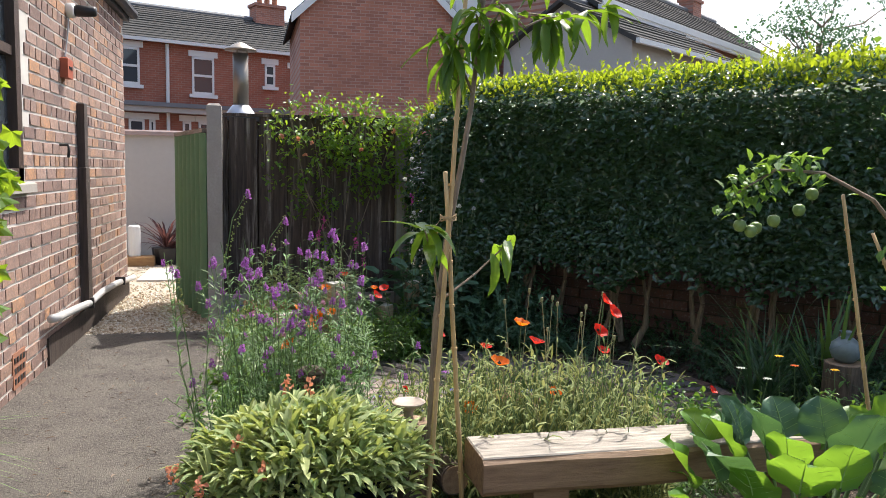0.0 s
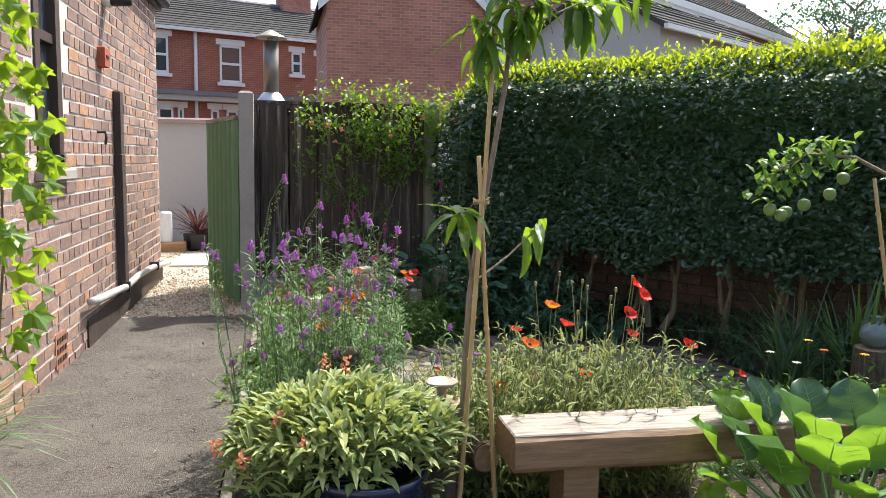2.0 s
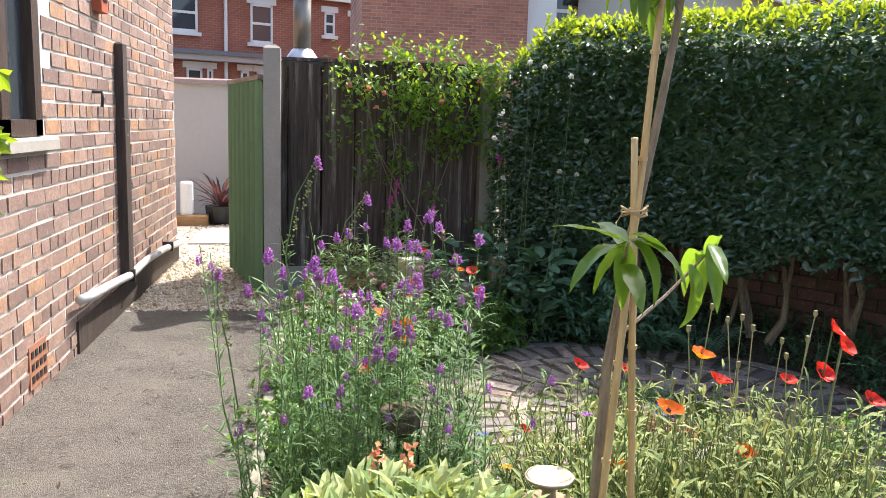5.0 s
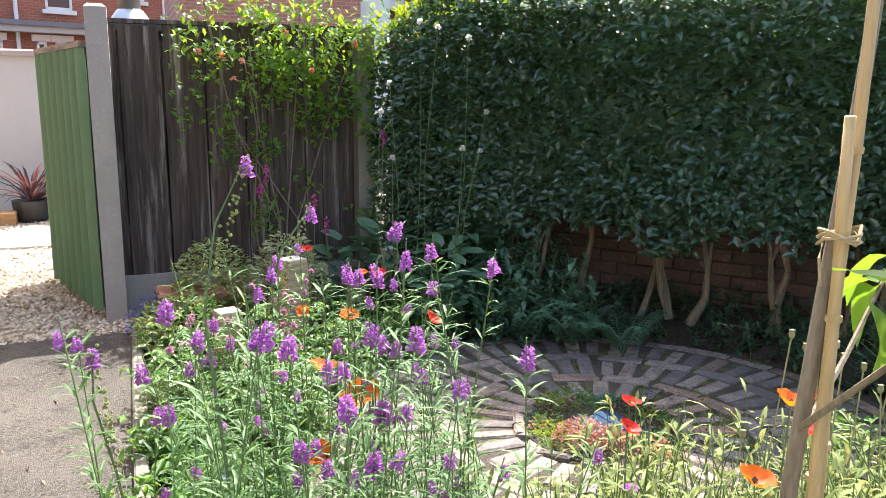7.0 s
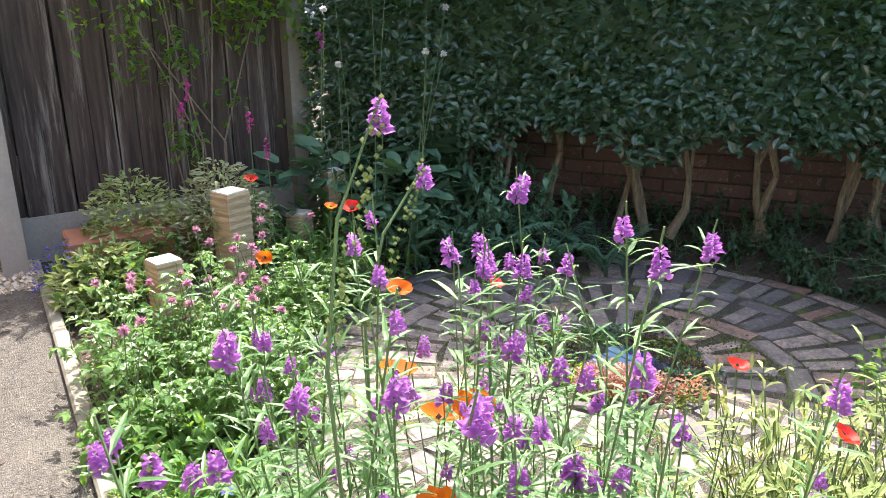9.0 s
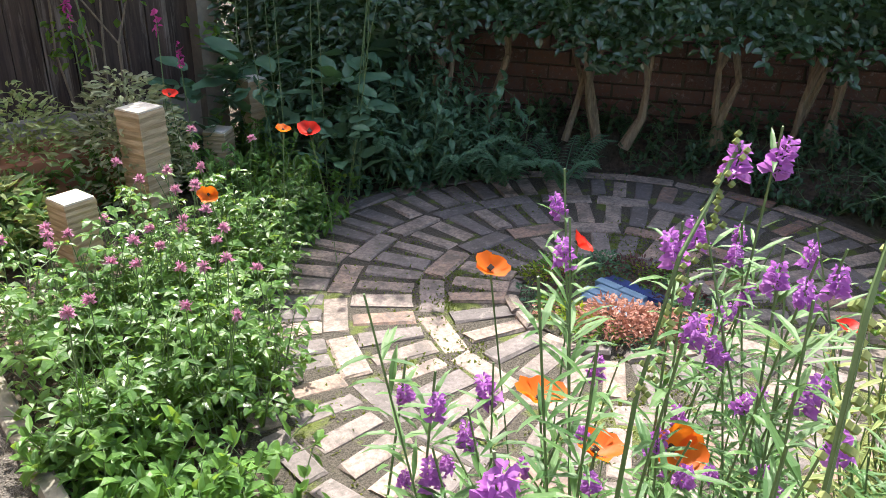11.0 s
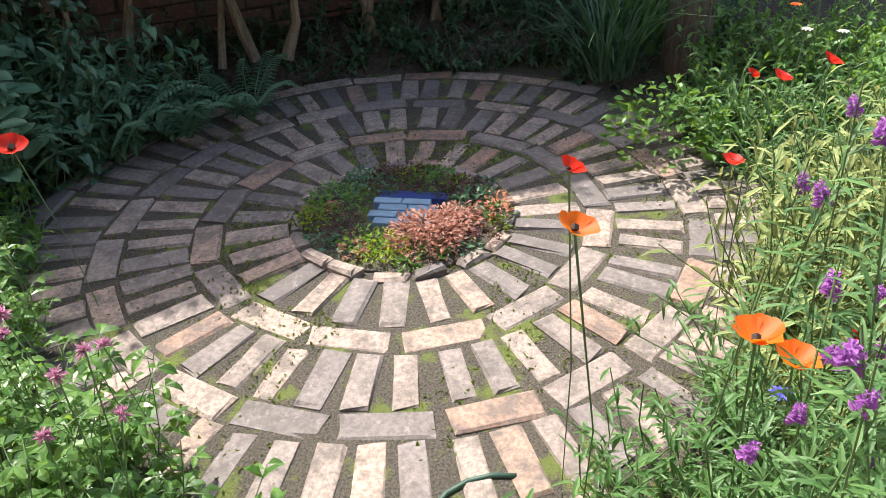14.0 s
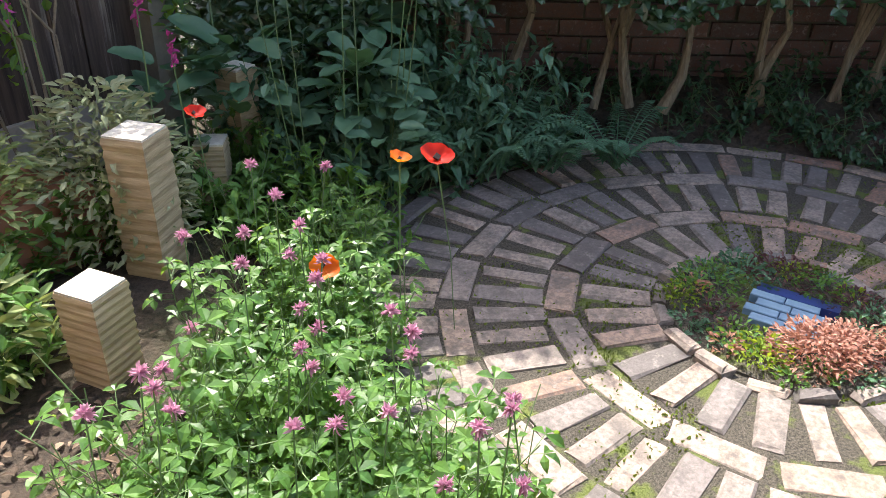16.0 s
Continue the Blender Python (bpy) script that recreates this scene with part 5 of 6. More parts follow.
def clover_bed():
    """Clover: wiry stems, each with whorls of three pointed leaflets."""
    o = thing("clover_clump", "lush pink-flowered clover clump beside the paving", "clover", (0.6, 5.9, -0.05))
    c = Vector(o.location)
    gs, gl = Geo(), Geo()
    for i in range(620):
        x, y = U(0.08, 1.2), U(5.45, 6.5)
        if not in_clover(x, y):
            continue
        b = Vector((x, y, soil_z(x, y) - 0.01))
        hh = U(0.12, 0.40) * (1 + 0.25 * noise.noise(Vector((x * 5, y * 5, 2))))
        pts = stalk(gs, b - c, b + Vector((R.gauss(0, 0.07), R.gauss(0, 0.07), hh)) - c, 0.05, 0.002)
        for k in range(9):
            t = U(0.25, 1.0)
            j = min(2, int(t * 3))
            p = pts[j].lerp(pts[j + 1], min(1, t * 3 - j))
            a = U(0, 6.28)
            q = p + Vector((math.cos(a), math.sin(a), 0.35)) * U(0.015, 0.05)
            gs.tube([p, q], 0.0011, 0.0009, 3)
            L, tilt = U(0.024, 0.048), U(-0.35, 0.3)
            for m in (-1.25, 0, 1.25):
                gl.leaf(q, (math.cos(a + m), math.sin(a + m), tilt), (U(-0.3, 0.3), U(-0.3, 0.3), 1), L * (1 if m == 0 else 0.9), L * U(0.42, 0.56), 0.22, U(0.05, 0.4), 0.5)
    tagged(part("stem", gs, m_stalk, o), kind="stuff")
    part("leaf", gl, l_clover, o, "three-part clover leaves")
    return o


clover = clover_bed()
for i in range(60):
    x, y = U(0.1, 1.1), U(5.35, 6.4)
    if in_clover(x, y):
        b = Geo()
        for k in range(40):
            b.leaf((0, 0, 0), rdir(0.45), rdir(), U(0.014, 0.022), 0.006)
        o = part("flower_head", b, l_pink, clover, "pink clover head")
        o.location = Vector((x, y, U(0.26, 0.42))) - Vector(clover.location)
        st = Geo()
        stalk(st, o.location, Vector((x + U(-0.04, 0.04), y + U(-0.04, 0.04), -0.05)) - Vector(clover.location), 0.03, 0.0017)
        part("stem", st, m_stalk, clover)
tangle("shade_plants", "dark leafy undergrowth in the hedge shade", (1.4, 2.35), (6.35, 7.2), 0.5, 260, 6500, m_stalk, l_dark, (0.035, 0.08), (0.018, 0.038), 0.1, lambda x, y: x * 0.6 + y * 0.8 > 6.3 and x * 0.62 + y * 0.78 < 6.98 and off_patio(x, y))
tangle("ground_ivy", "low dark ivy along the hedge foot", (2.1, 3.9), (4.2, 6.7), 0.22, 1500, 21000, m_stalk, l_ivy, (0.02, 0.05), (0.012, 0.03), 0.06, lambda x, y: math.hypot(x - CX, y - CY) > 1.33 + 0.12 * noise.noise(Vector((x * 4, y * 4, 1))) and 5.2 < x * 0.8 + y * 0.6 < 6.2)
tangle("border_plants", "mixed green plants before the fence", (0.1, 1.45), (6.35, 7.15), 0.30, 420, 9000, m_stalk, l_green, (0.03, 0.065), (0.014, 0.03), 0.08, lambda x, y: off_patio(x, y) and (x > 0.98 or y > 6.95 or (x < 0.32 and y > 6.6)))
tangle("border_plants", "mixed leafy plants in the sunny corner bed", (2.3, 3.4), (3.6, 4.4), 0.32, 300, 6000, m_stalk, l_green, (0.025, 0.055), (0.012, 0.024), 0.08)
tuft("variegated_shrub", "cream-edged variegated shrub before the fence", (0.80, 7.0, 0.0), 0.22, 0.5, 1700, l_varieg, (0.03, 0.055), (0.012, 0.02), 0.8, "shrub")
tuft("grey_shrub", "grey-green rounded shrub in the trough", (0.42, 7.1, 0.12), 0.2, 0.36, 900, l_sage, (0.025, 0.05), (0.012, 0.018), 0.8, "shrub")
tuft("yellow_shrub", "yellow variegated low shrub by the edging", (0.22, 6.74, -0.02), 0.2, 0.28, 460, l_sage, (0.04, 0.07), (0.015, 0.024), 0.8, "shrub")
tuft("blue_catmint", "lavender-blue catmint at the post foot", (0.08, 6.95, -0.02), 0.13, 0.26, 260, l_blue, (0.012, 0.025), (0.006, 0.01), 0.9, "plant")
for x, y, h in ((2.0, 6.5, 0.5), (2.22, 6.32, 0.42), (1.85, 6.72, 0.55), (2.42, 6.15, 0.35)):
    o = thing("fern", "dark green fern fronds in hedge shade", "fern", (x, y, soil_z(x, y)), "ferns")
    for i in range(9):
        a = U(0, 6.28)
        g = Geo()
        L = h * U(0.8, 1.1)
        pts = [Vector((math.cos(a), math.sin(a), 0)) * (L * 0.8 * t) + Vector((0, 0, L * (1.5 * t - 0.95 * t * t))) for t in (0, 0.25, 0.5, 0.75, 1)]
        g.tube(pts, 0.003, 0.001, 4)
        for k in range(40):
            t = 0.15 + 0.84 * k / 40
            j = min(3, int(t * 4))
            p = pts[j].lerp(pts[j + 1], t * 4 - j)
            s = Vector((-math.sin(a), math.cos(a), 0)) * (1 if k % 2 else -1) + Vector((math.cos(a), math.sin(a), -0.1)) * 0.4
            g.leaf(p, s, (0, 0, 1), 0.085 * (1.05 - t), 0.014, 0.1, 0.2)
        part("frond", g, l_dark, o)

# reeds and iris
for at, cnt, L, W, mat, lab in (((2.90, 4.72, -0.03), 95, (0.45, 0.85), (0.007, 0.013), l_ivy, "arching dark ornamental grass before the hedge"), ((3.24, 4.62, -0.03), 30, (0.45, 0.75), (0.024, 0.034), l_reed, "upright bright green iris blades"),
                                 ((3.25, 4.75, -0.03), 46, (0.4, 0.8), (0.01, 0.016), l_ivy, "arching grass clump in hedge shade")):
    o = thing("grass_clump", lab, "grass", at)
    for i in range(cnt):
        g = Geo()
        a, e = U(0, 6.28), U(0.95, 1.5)
        d = Vector((math.cos(a) * math.cos(e), math.sin(a) * math.cos(e), math.sin(e)))
        l_ = U(*L)
        w = U(*W)
        p = Vector((U(-0.08, 0.08), U(-0.08, 0.08), 0))
        s = d.cross(Vector((0, 0, 1))).normalized()
        bend = U(0.15, 0.6) if W[1] < 0.022 else U(0, 0.12)
        ps = []
        for t in (0, 0.25, 0.5, 0.75, 1):
            q = p + d * l_ * t + Vector((math.cos(a), math.sin(a), -0.9)) * bend * l_ * t ** 2.2
            ww = w * (1 - 0.85 * t * t)
            ps += [q - s * ww / 2, q + Vector((0, 0, -0.15 * ww)), q + s * ww / 2]
        g.add(ps, [(3 * j + k, 3 * j + k + 1, 3 * j + k + 4, 3 * j + k + 3) for j in range(4) for k in range(2)])
        part("blade", g, mat, o)

# broad cabbage leaves, one by one
def broad_leaf(L, W, wave=0.05):
    """Rounded blade, cupped along the rib, with a wavy rim."""
    g, k = Geo(), 12
    for i in range(k + 1):
        t = i / k
        w = W * max(0.0, 1 - (2 * t ** 0.9 - 1) ** 2) ** 0.5 + 0.01
        for j in range(-4, 5):
            u = j / 4
            rim = wave * W * abs(u) ** 2 * math.sin(t * 13 + u * 2 + L * 60)
            zz = 0.13 * abs(u) ** 1.5 * w + rim + wave * 0.6 * W * noise.noise(Vector((u * 2.5, t * 5, L * 40))) - 0.2 * L * t ** 2.2 + 0.012 * W * math.cos(t * 40 - abs(u) * 12)
            g.v.append((u * w / 2, L * t, zz))
    g.f = [(i * 9 + j, i * 9 + j + 1, (i + 1) * 9 + j + 1, (i + 1) * 9 + j) for i in range(k) for j in range(8)]
    return g


def leaf_ribs(L, W):
    g = Geo().tube([(0, L * t, -0.2 * L * t ** 2.2 + 0.001) for t in (0, 0.2, 0.4, 0.6, 0.8, 0.93)], 0.0035, 0.001, 5)
    for t in (0.18, 0.32, 0.46, 0.6, 0.74):
        for sx in (-1, 1):
            w = W * (1 - (2 * (t + 0.1) ** 0.9 - 1) ** 2) ** 0.5
            g.tube([(sx * 0.4 * w * q, L * (t + 0.14 * q), 0.13 * (0.8 * q) ** 1.5 * w - 0.2 * L * (t + 0.14 * q) ** 2.2 + 0.001) for q in (0, 0.5, 1)], 0.0009, 0.0005, 4)
    return g


chard = thing("cabbage_plant", "large broad-leaved cabbage plant with glossy green leaves", "vegetable plant", (1.93, 3.06, -0.03))
BROAD = [broad_leaf(0.21, 0.20, w_).mesh("leaf_blade", m, True) for m, w_ in ((l_chard, 0.05), (l_chard, 0.08), (l_bluechard, 0.06))] + [broad_leaf(0.17, 0.16, 0.07).mesh("leaf_blade", m, True) for m in (l_chard, l_bluechard)]
RIBS = [leaf_ribs(0.21, 0.20).mesh("midrib", m_rib)] * 3 + [leaf_ribs(0.17, 0.16).mesh("midrib", m_rib)] * 2
for i in range(40):
    a, e = i * 2.4, 0.35 + 0.95 * (i / 40) + U(-0.15, 0.15)
    out = Vector((math.cos(a), math.sin(a), 0))
    root = out * 0.05 + Vector((0, 0, 0.08))
    p = out * (0.07 + 0.27 * math.cos(e)) + Vector((0, 0, 0.17 + 0.24 * math.sin(e) + U(-0.04, 0.04)))
    p.x *= 1.25
    e2 = min(1.4, e + U(0.05, 0.45))
    yv = (out * math.cos(e2) + Vector((0, 0, math.sin(e2))) + Vector((U(-0.25, 0.25), U(-0.25, 0.25), 0))).normalized()
    zv = (-out * math.sin(e2) + Vector((0, 0, math.cos(e2)))).normalized()
    xv = yv.cross(zv).normalized()
    zv = xv.cross(yv)
    k = R.randrange(5)
    o = part("leaf_blade", BROAD[k], None, chard)
    o.matrix_local = Matrix.Translation(p) @ Matrix((xv, yv, zv)).transposed().to_4x4() @ Matrix.Scale(U(0.62, 0.92), 4)
    part("midrib", RIBS[k], None, o, "pale leaf ribs")
    part("stalk", Geo().tube([root, root.lerp(p, 0.55) + Vector((0, 0, -0.02)), p + yv * 0.01], 0.0075, 0.0045, 6), m_stalk, chard)
squash = thing("squash_plant", "lime green lobed squash leaves near the bench", "vegetable plant", (1.45, 2.98, -0.04))
lime = broad_leaf(0.13, 0.12, 0.25).mesh("leaf_blade", l_lime, True)
for i in range(26):
    a = U(0, 6.28)
    r = U(0.02, 0.34)
    o = part("leaf_blade", lime, None, squash)
    o.matrix_local = Matrix.Translation((r * math.cos(a) * 1.2, r * 0.6 * math.sin(a), U(0.04, 0.2))) @ Euler((U(-0.2, 0.6), U(-0.5, 0.5), a)).to_matrix().to_4x4() @ Matrix.Scale(U(0.6, 1.1), 4)
tuft("seedling", "small pale green seedling on the mulch", (0.98, 3.30, -0.03), 0.09, 0.07, 60, l_green, (0.03, 0.06), (0.018, 0.03))
tuft("rose_bush", "young green bush with pink flowers by the paving", (2.28, 4.5, -0.05), 0.2, 0.26, 260, l_green, (0.025, 0.045), (0.016, 0.026), 0.7, "shrub")

COMFREY = [broad_leaf(0.19, 0.085).mesh("leaf_blade", l_dark, True), broad_leaf(0.15, 0.07).mesh("leaf_blade", l_dark, True)]

# apple branch
apple = thing("apple_tree", "espaliered apple branch with small green apples", "tree", (2.75, 3.62, 0.03))
g, lf = Geo(), Geo()
g.tube([(0, 0, -0.1), (0.0, 0, 0.5), (0.02, 0, 1.0), (0.05, 0.0, 1.75)], 0.018, 0.009, 8)
lim = [Vector((0.01, 0, 0.9)), Vector((-0.2, -0.01, 1.1)), Vector((-0.42, 0.0, 1.2)), Vector((-0.6, 0.03, 1.21)), Vector((-0.78, 0.05, 1.1))]
g.tube(lim, 0.010, 0.004, 6)
for i in range(150):
    j = R.choice((2, 2, 3, 3, 3))
    p = lim[j].lerp(lim[min(4, j + 1)], U(0, 1)) + Vector((U(-0.06, 0.06), U(-0.05, 0.05), U(-0.07, 0.07)))
    lf.leaf(p, rdir(0.1), (0, 0, 1), U(0.035, 0.06), U(0.022, 0.034), 0.2, U(0, 0.3))
for i in range(200):
    p = Vector((0.03 + R.gauss(0, 0.09), R.gauss(0, 0.08), U(0.75, 1.85)))
    lf.leaf(p, rdir(0.1), (0, 0, 1), U(0.035, 0.06), U(0.022, 0.034), 0.2, U(0, 0.3))
part("trunk", g, m_twig, apple)
part("leaf", lf, l_green, apple)
for p in ((-0.74, 0.03, 1.0), (-0.70, 0.02, 0.98), (-0.62, 0.0, 1.02), (-0.66, 0.05, 0.99), (-0.5, 0.02, 1.06), (-0.44, 0.03, 1.12), (-0.1, -0.05, 0.98), (0.02, -0.08, 1.62), (0.06, -0.06, 1.45)):
    part("apple", Geo().lathe([(0.008, -0.024), (0.019, -0.016), (0.024, 0.0), (0.02, 0.015), (0.008, 0.022)], p, 12), m_apple, apple, "small green apple", True)
cane((2.62, 3.55, -0.05), (2.42, 3.62, 1.15))
cane((2.95, 3.4, -0.05), (2.60, 3.66, 1.0))

# vine on the house, rose on the fence
vine = thing("grape_vine", "sunlit grape vine with lobed yellow-green leaves on the wall", "climber", (-0.95, 4.1, 0))


def vine_leaf():
    g = Geo()
    ps = [(0, 0, 0)]
    for i in range(15):
        a = -2.6 + 5.2 * i / 14
        r = 0.055 * (1 if i % 3 == 1 else 0.72 if i % 3 else 0.62) * (1.15 - 0.12 * abs(a))
        ps.append((r * math.sin(a), 0.015 + r * math.cos(a), 0.012 * math.cos(a * 3) - 0.1 * r))
    return g.add(ps, [(0, i + 1, i + 2) for i in range(14)]).mesh("vine_leaf", l_vine)


VL = [vine_leaf(), vine_leaf()]
for i in range(230):
    z = 0.35 + 1.75 * U(0, 1) ** 0.8
    o = part("vine_leaf", R.choice(VL), None, vine)
    o.matrix_local = Matrix.Translation((U(0.0, 0.30) + 0.08 * noise.noise(Vector((z * 3, 0, 0))), U(-0.3, 0.25), z)) @ Euler((U(-1.9, -0.3), U(-0.7, 0.7), U(-2.6, 0.4))).to_matrix().to_4x4() @ Matrix.Scale(U(0.7, 1.3), 4)
g = Geo()
for i in range(6):
    y0 = U(-0.2, 0.2)
    g.tube([(0.02, y0, 0.0), (0.08, y0 + 0.05, 0.8), (0.12, y0 - 0.05, 1.4), (0.1, y0, 2.0)], 0.006, 0.003, 5)
part("stem", g, m_twig, vine)
rose = thing("climbing_rose", "climbing rose with lime leaves along the fence top", "climber", (0.85, 7.34, 0))
g, lf = Geo(), Geo()
for i in range(6):
    x0, x1 = U(-0.1, 0.15), U(-0.5, 0.5)
    pts = [Vector((x0, 0, 0)), Vector((x0 * 1.2 + U(-0.05, 0.05), 0.06, 0.5)), Vector((x0 * 0.4 + x1 * 0.6, 0.1, 1.05)), Vector((x1 + U(-0.1, 0.1), 0.1, U(1.5, 1.75)))]
    g = Geo().tube(pts, 0.006, 0.003, 5)
    part("stem", g, m_twig, rose)
for i in range(115):
    q = Vector((max(-0.5, min(0.62, R.gauss(0.12, 0.32))), 0.1, 1.74 - abs(R.gauss(0, 0.5))))
    for k in range(17):
        lf.leaf(q + Vector((R.gauss(0, 0.05), U(-0.13, 0.06), R.gauss(0, 0.045))), rdir(0.1), (0, -0.5, 1), U(0.03, 0.06), U(0.02, 0.034), 0.2, U(0, 0.3))
part("leaf", lf, l_vine, rose)
for i in range(7):
    b = Geo()
    for k in range(10):
        b.leaf((0, 0, 0), rdir(0.2), rdir(), 0.025, 0.02)
    o = part("blossom", b, l_coral, rose, "faded coral blossom")
    o.location = (U(-0.45, 0.5), -0.04, U(1.25, 1.75))
scab = thing("scabious", "tall thin scabious stems with white flower heads", "flowering plant", (1.35, 6.6, -0.05))
for x, y, z in ((0.35, 0.0, 1.58), (0.2, 0.05, 1.63), (0.12, 0.1, 1.66), (0.4, -0.05, 1.0), (0.28, -0.1, 1.02), (0.0, 0.25, 1.35), (-0.05, 0.25, 1.2), (0.03, 0.3, 0.95), (0.5, 0.1, 1.2)):
    g = Geo()
    stalk(g, (x * 0.6, y * 0.6, 0), (x, y, z), 0.05, 0.0025)
    part("stem", g, m_stalk, scab)
    b = Geo()
    for k in range(26):
        b.leaf((x, y, z), rdir(0.3), rdir(), 0.02, 0.012)
    part("flower_head", b, l_white, scab, "white scabious head")
for x, y, z in ((1.42, 7.2, 1.04), (0.68, 7.1, 0.75), (0.72, 7.12, 0.86), (0.95, 6.95, 0.72), (1.0, 6.9, 0.6)):
    o = thing("foxglove", "foxglove stalk with a magenta bell cluster", "flowering plant", (x, y, -0.05), "foxgloves")
    g, b = Geo(), Geo()
    stalk(g, (0, 0, 0), (0, 0, z), 0.03, 0.004)
    for k in range(16):
        b.leaf((0, 0, z + 0.05 - U(0, 0.1)), rdir(-0.2), rdir(), 0.026, 0.016)
    part("stem", g, m_stalk, o)
    part("bell", b, l_magenta, o)
for x, y, s_ in ((1.4, 7.1, 0.9), (1.62, 6.75, 0.8), (1.2, 7.2, 0.8), (1.85, 6.95, 0.9), (1.5, 6.55, 0.55)):
    weed = thing("comfrey", "broad grey-green comfrey leaves in the hedge shade", "plant", (x, y, -0.03), "comfrey plants")
    for i in range(30):
        a = U(0, 6.28)
        e = U(0.1, 1.2)
        o = part("leaf_blade", COMFREY[i % 2], None, weed)
        o.matrix_local = Matrix.Translation((0.16 * s_ * math.cos(a) * math.cos(e), 0.16 * s_ * math.sin(a) * math.cos(e), s_ * (0.12 + 0.45 * math.sin(e)))) @ Euler((U(0.0, 0.8), U(-0.4, 0.4), a - math.pi / 2)).to_matrix().to_4x4() @ Matrix.Scale(U(0.7, 1.2) * s_, 4)
for x, y, z, mat, nm in ((2.5, 4.05, 0.42, l_yellow, "marigold"), (2.62, 4.1, 0.36, l_orange, "marigold"), (2.4, 3.98, 0.34, l_white, "white_daisy"), (2.35, 4.1, 0.36, l_white, "white_daisy"), (2.75, 4.0, 0.36, l_yellow, "marigold"), (0.75, 3.98, 0.28, l_yellow, "marigold"),
                         (0.62, 4.1, 0.2, l_blue, "cornflower"), (0.9, 4.15, 0.22, l_blue, "cornflower"), (0.75, 4.32, 0.24, l_blue, "cornflower"), (1.0, 3.95, 0.36, l_blue, "cornflower"), (0.98, 4.0, 0.42, l_purple, "cornflower"), (0.25, 5.0, 0.1, l_blue, "cornflower")):
    o = thing(nm, {"marigold": "bright marigold flower in the bed", "white_daisy": "small white daisy cluster in the bed", "cornflower": "small blue cornflower among the stems"}[nm], "flower", (x, y, z), nm + "s")
    b = Geo()
    for k in range(18):
        a = k * 0.7
        b.leaf((0, 0, 0), (math.cos(a), math.sin(a), 0.35), (0, 0, 1), 0.022, 0.010)
    part("petal", b, mat, o)
    g = Geo()
    stalk(g, (0, 0, 0), (U(-0.03, 0.03), U(-0.03, 0.03), -z - 0.06), 0.03, 0.0018)
    part("stem", g, m_stalk, o)
solid("garden_hose", Geo().tube([(0.62 + 0.16 * math.cos(a / 3), 4.78 + 0.16 * math.sin(a / 3), soil_z(0.62, 4.78) + 0.012) for a in range(14)], 0.007, n=8), m_hose, "loop of dark green hose on the ground", "hose", smooth=True)

# background tree
bt = thing("background_tree", "loose-leaved tree behind the far houses", "tree", (17.5, 23.5, -0.04))
g, lf = Geo(), Geo()
g.tube([(0, 0, 0), (0.1, 0, 3), (0, 0.1, 5.5)], 0.22, 0.08, 8)
for i in range(40):
    c = Vector((R.gauss(0, 0.85), R.gauss(0, 0.85), U(3.4, 7.2)))
    g.tube([(0, 0, c.z - 1.0), c * 0.6 + Vector((0, 0, c.z * 0.3)), c], 0.04, 0.01, 5)
    for k in range(90):
        lf.leaf(c + Vector((R.gauss(0, 0.3), R.gauss(0, 0.3), R.gauss(0, 0.22))), rdir(), rdir(), U(0.10, 0.18), U(0.05, 0.08))
part("trunk", g, m_twig, bt)
part("crown", lf, l_dark, bt)

# paving bricks in rings
patio = thing("patio", "round patio of worn reddish-grey bricks with mossy joints", "patio", (CX, CY, PZ), kind="structure")
part("bedding", Geo().lathe([(1.34, -0.06), (1.33, -0.010), (1.2, -0.006), (0.3, -0.006)], n=64), m_joint, patio, "gritty mossy joint bed")


def block(L, W, H=0.05):
    g = Geo().box((-L / 2, -W / 2, -H), (L / 2, W / 2, 0), chamfer=0.006)
    g.v = [(x + U(-0.007, 0.007), y + U(-0.005, 0.005), z + (U(-0.004, 0.003) if z > -0.01 else 0)) for x, y, z in g.v]
    return g.mesh("brick", m_paver)


RAD = [block(U(0.192, 0.206), U(0.066, 0.076)) for _ in range(9)]
STR = [block(U(0.218, 0.234), U(0.082, 0.09)) for _ in range(6)]
EDG = [block(0.21, 0.07) for _ in range(3)]
for shapes, r, cnt, radial, ph in ((RAD, 0.468, 27, True, 0.1), (STR, 0.622, 16, False, 0.05), (RAD, 0.782, 46, True, 0.02), (STR, 0.932, 23, False, 0.1), (RAD, 1.086, 63, True, 0.06), (EDG, 1.245, 34, False, 0.0)):
    for i in range(cnt):
        a = ph + 2 * math.pi * i / cnt + U(-0.012, 0.012)
        if r > 1.2 and (math.degrees(a) % 360) > 215 and (math.degrees(a) % 360) < 330:
            continue
        o = part("brick", R.choice(shapes), None, patio)
        o.matrix_local = Matrix.Translation((r * math.cos(a) + U(-0.004, 0.004), r * math.sin(a) + U(-0.004, 0.004), U(-0.003, 0.004))) @ Euler((U(-0.012, 0.012), U(-0.012, 0.012), a + (0 if radial else math.pi / 2) + U(-0.03, 0.03))).to_matrix().to_4x4()
g = Geo()
for i in range(15000):
    r, a = R.choice((U(0.34, 0.9), U(0.34, 0.9), U(0.34, 0.6), U(0.9, 1.3))), U(0, 6.28)
    if noise.noise(Vector((r * math.cos(a) * 3, r * math.sin(a) * 3, 9))) > 0.02:
        g.leaf((r * math.cos(a), r * math.sin(a), -0.008), rdir(0.5), rdir(), U(0.008, 0.017), U(0.005, 0.009))
tagged(part("moss", g, l_moss, patio, "yellow-green moss in the joints"), kind="stuff")

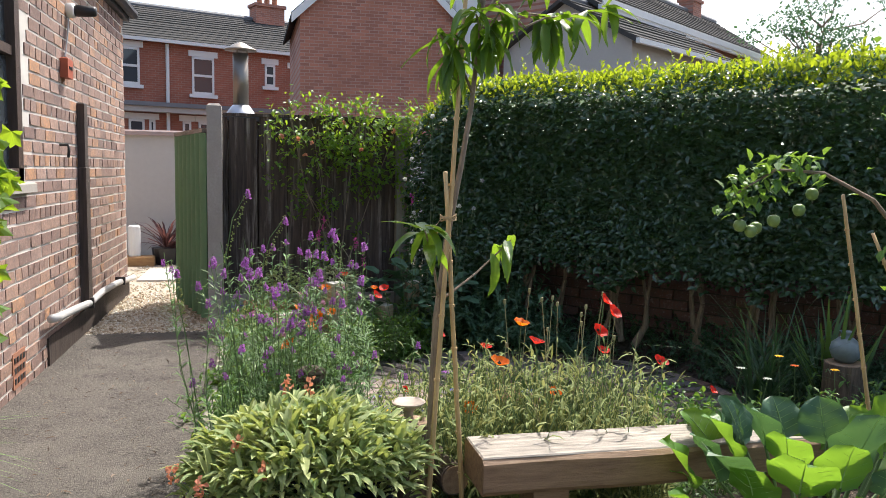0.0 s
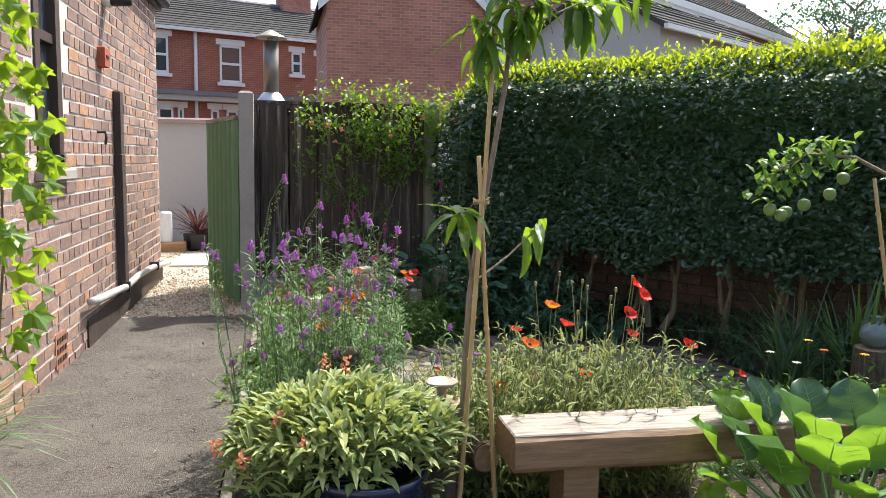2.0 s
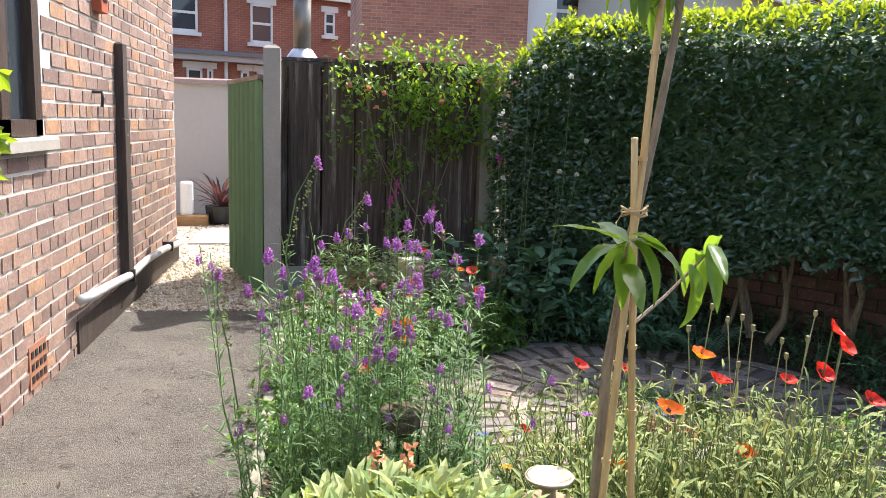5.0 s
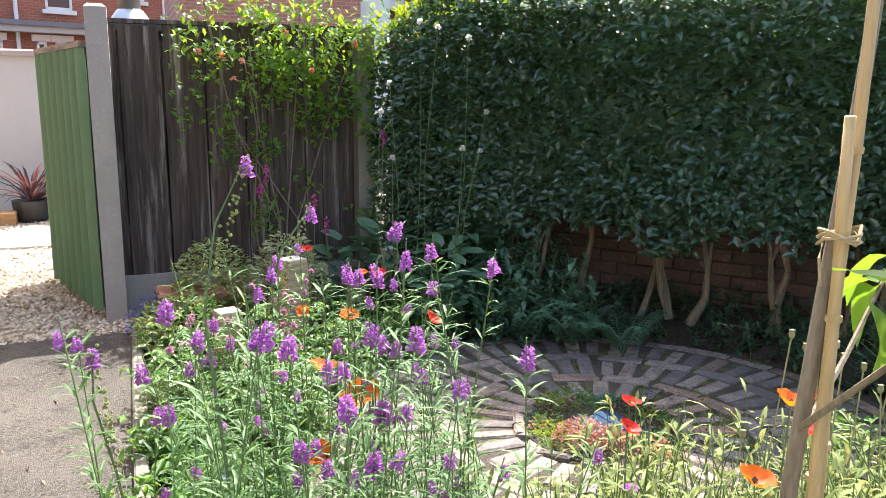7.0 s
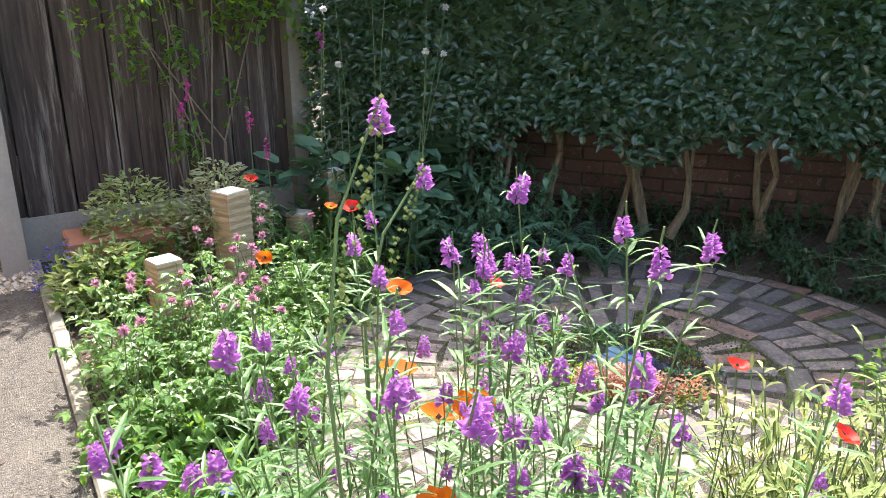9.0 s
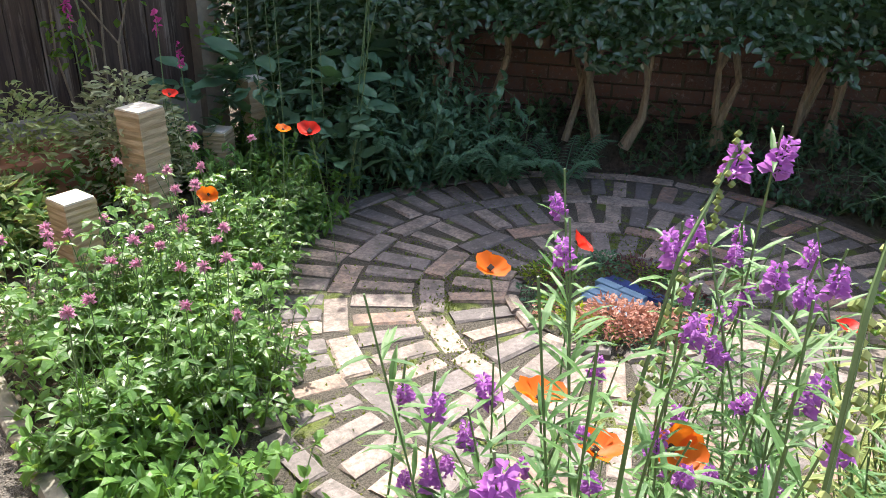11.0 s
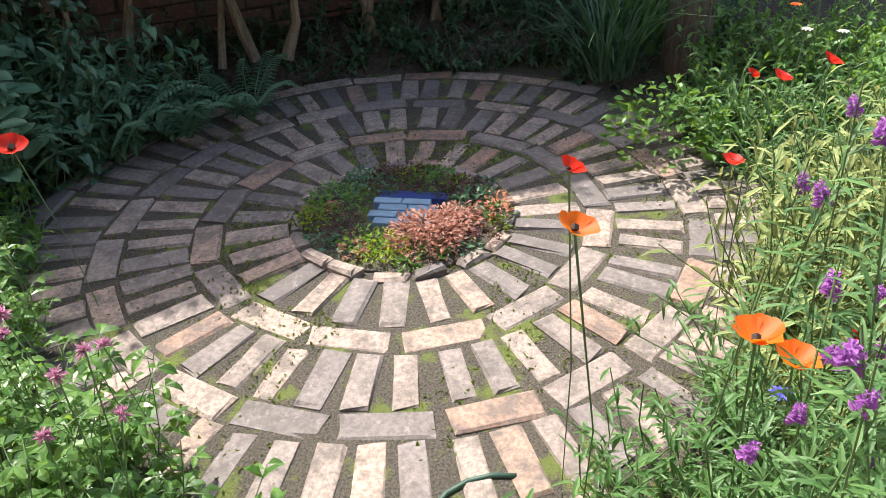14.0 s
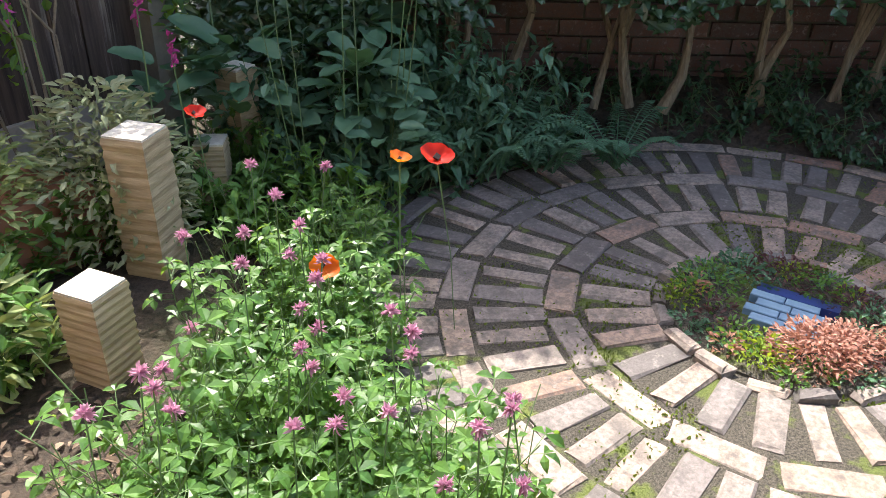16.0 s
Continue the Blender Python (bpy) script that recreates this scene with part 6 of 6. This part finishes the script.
# low wall bricks
LB = [Geo().box((0, -0.012, 0), (0.213, 0.01, 0.064)).mesh("brick", m_redbrick) for _ in range(1)]
for j in range(8):
    for i in range(17):
        o = part("brick", LB[0], None, low_wall)
        o.matrix_local = wm @ Matrix.Translation((0.5 + 0.225 * i + 0.11 * (j % 2) + U(-0.004, 0.004), U(-0.003, 0.003), -0.06 + 0.075 * j)) @ Matrix.Rotation(U(-0.012, 0.012), 4, "Y")

# house bricks: the stretch beside the path one by one, the rest joined
HB = []
for L in (0.207, 0.213, 0.2, 0.21, 0.204, 0.100, 0.096, 0.104):
    q = Geo().box((-0.014, 0, 0), (0.0, L, 0.0605))
    q.v = [(x + (U(-0.004, 0.002) if x > -0.005 else 0), y + U(-0.0025, 0.0025), z + U(-0.002, 0.002)) for x, y, z in q.v]
    HB.append((L, q.mesh("brick", m_brick)))
rest, count = Geo(), 0
for j in range(35):
    z = -0.02 + 0.0765 * j
    y = 4.2 - U(0, 0.2)
    while y < WY1 - 0.06:
        head = j % 4 == 0
        L, me = HB[5 + R.randrange(3)] if head or U(0, 1) < 0.06 else HB[R.randrange(5)]
        L = min(L, WY1 - y)
        z1 = z + 0.0605
        if not (y + L > WIN[0] + 0.004 and y < WIN[1] - 0.004 and z1 > WIN[2] + 0.004 and z < WIN[3] - 0.004):
            near = 5.75 < y < 7.6 and 0.2 < z < 2.2 and L > 0.09 and count < 290
            off_ = U(-0.001, 0.003)
            if near:
                o = part("brick", me, None, house_wall)
                o.location = (WX + off_, y, z)
                count += 1
            else:
                k0 = len(rest.v)
                rest.box((WX - 0.014, y, z), (WX + off_, y + L, z1))
                rest.v[k0:] = [(px_ + (U(-0.004, 0.002) if px_ > WX - 0.01 else 0), py_ + U(-0.0025, 0.0025), pz_ + U(-0.002, 0.002)) for px_, py_, pz_ in rest.v[k0:]]
        y += L + 0.015 + U(-0.003, 0.004)
for j in range(35):
    z = -0.02 + 0.0765 * j
    x = -1.02
    while x > -3.4:
        rest.box((x - 0.21, WY1 - 0.013, z), (x, WY1 + U(-0.003, 0.003), z + 0.0655))
        x -= 0.2215
tagged(part("brickwork", rest, m_brick_rest, house_wall, "old brown stretcher bricks"), kind="stuff")
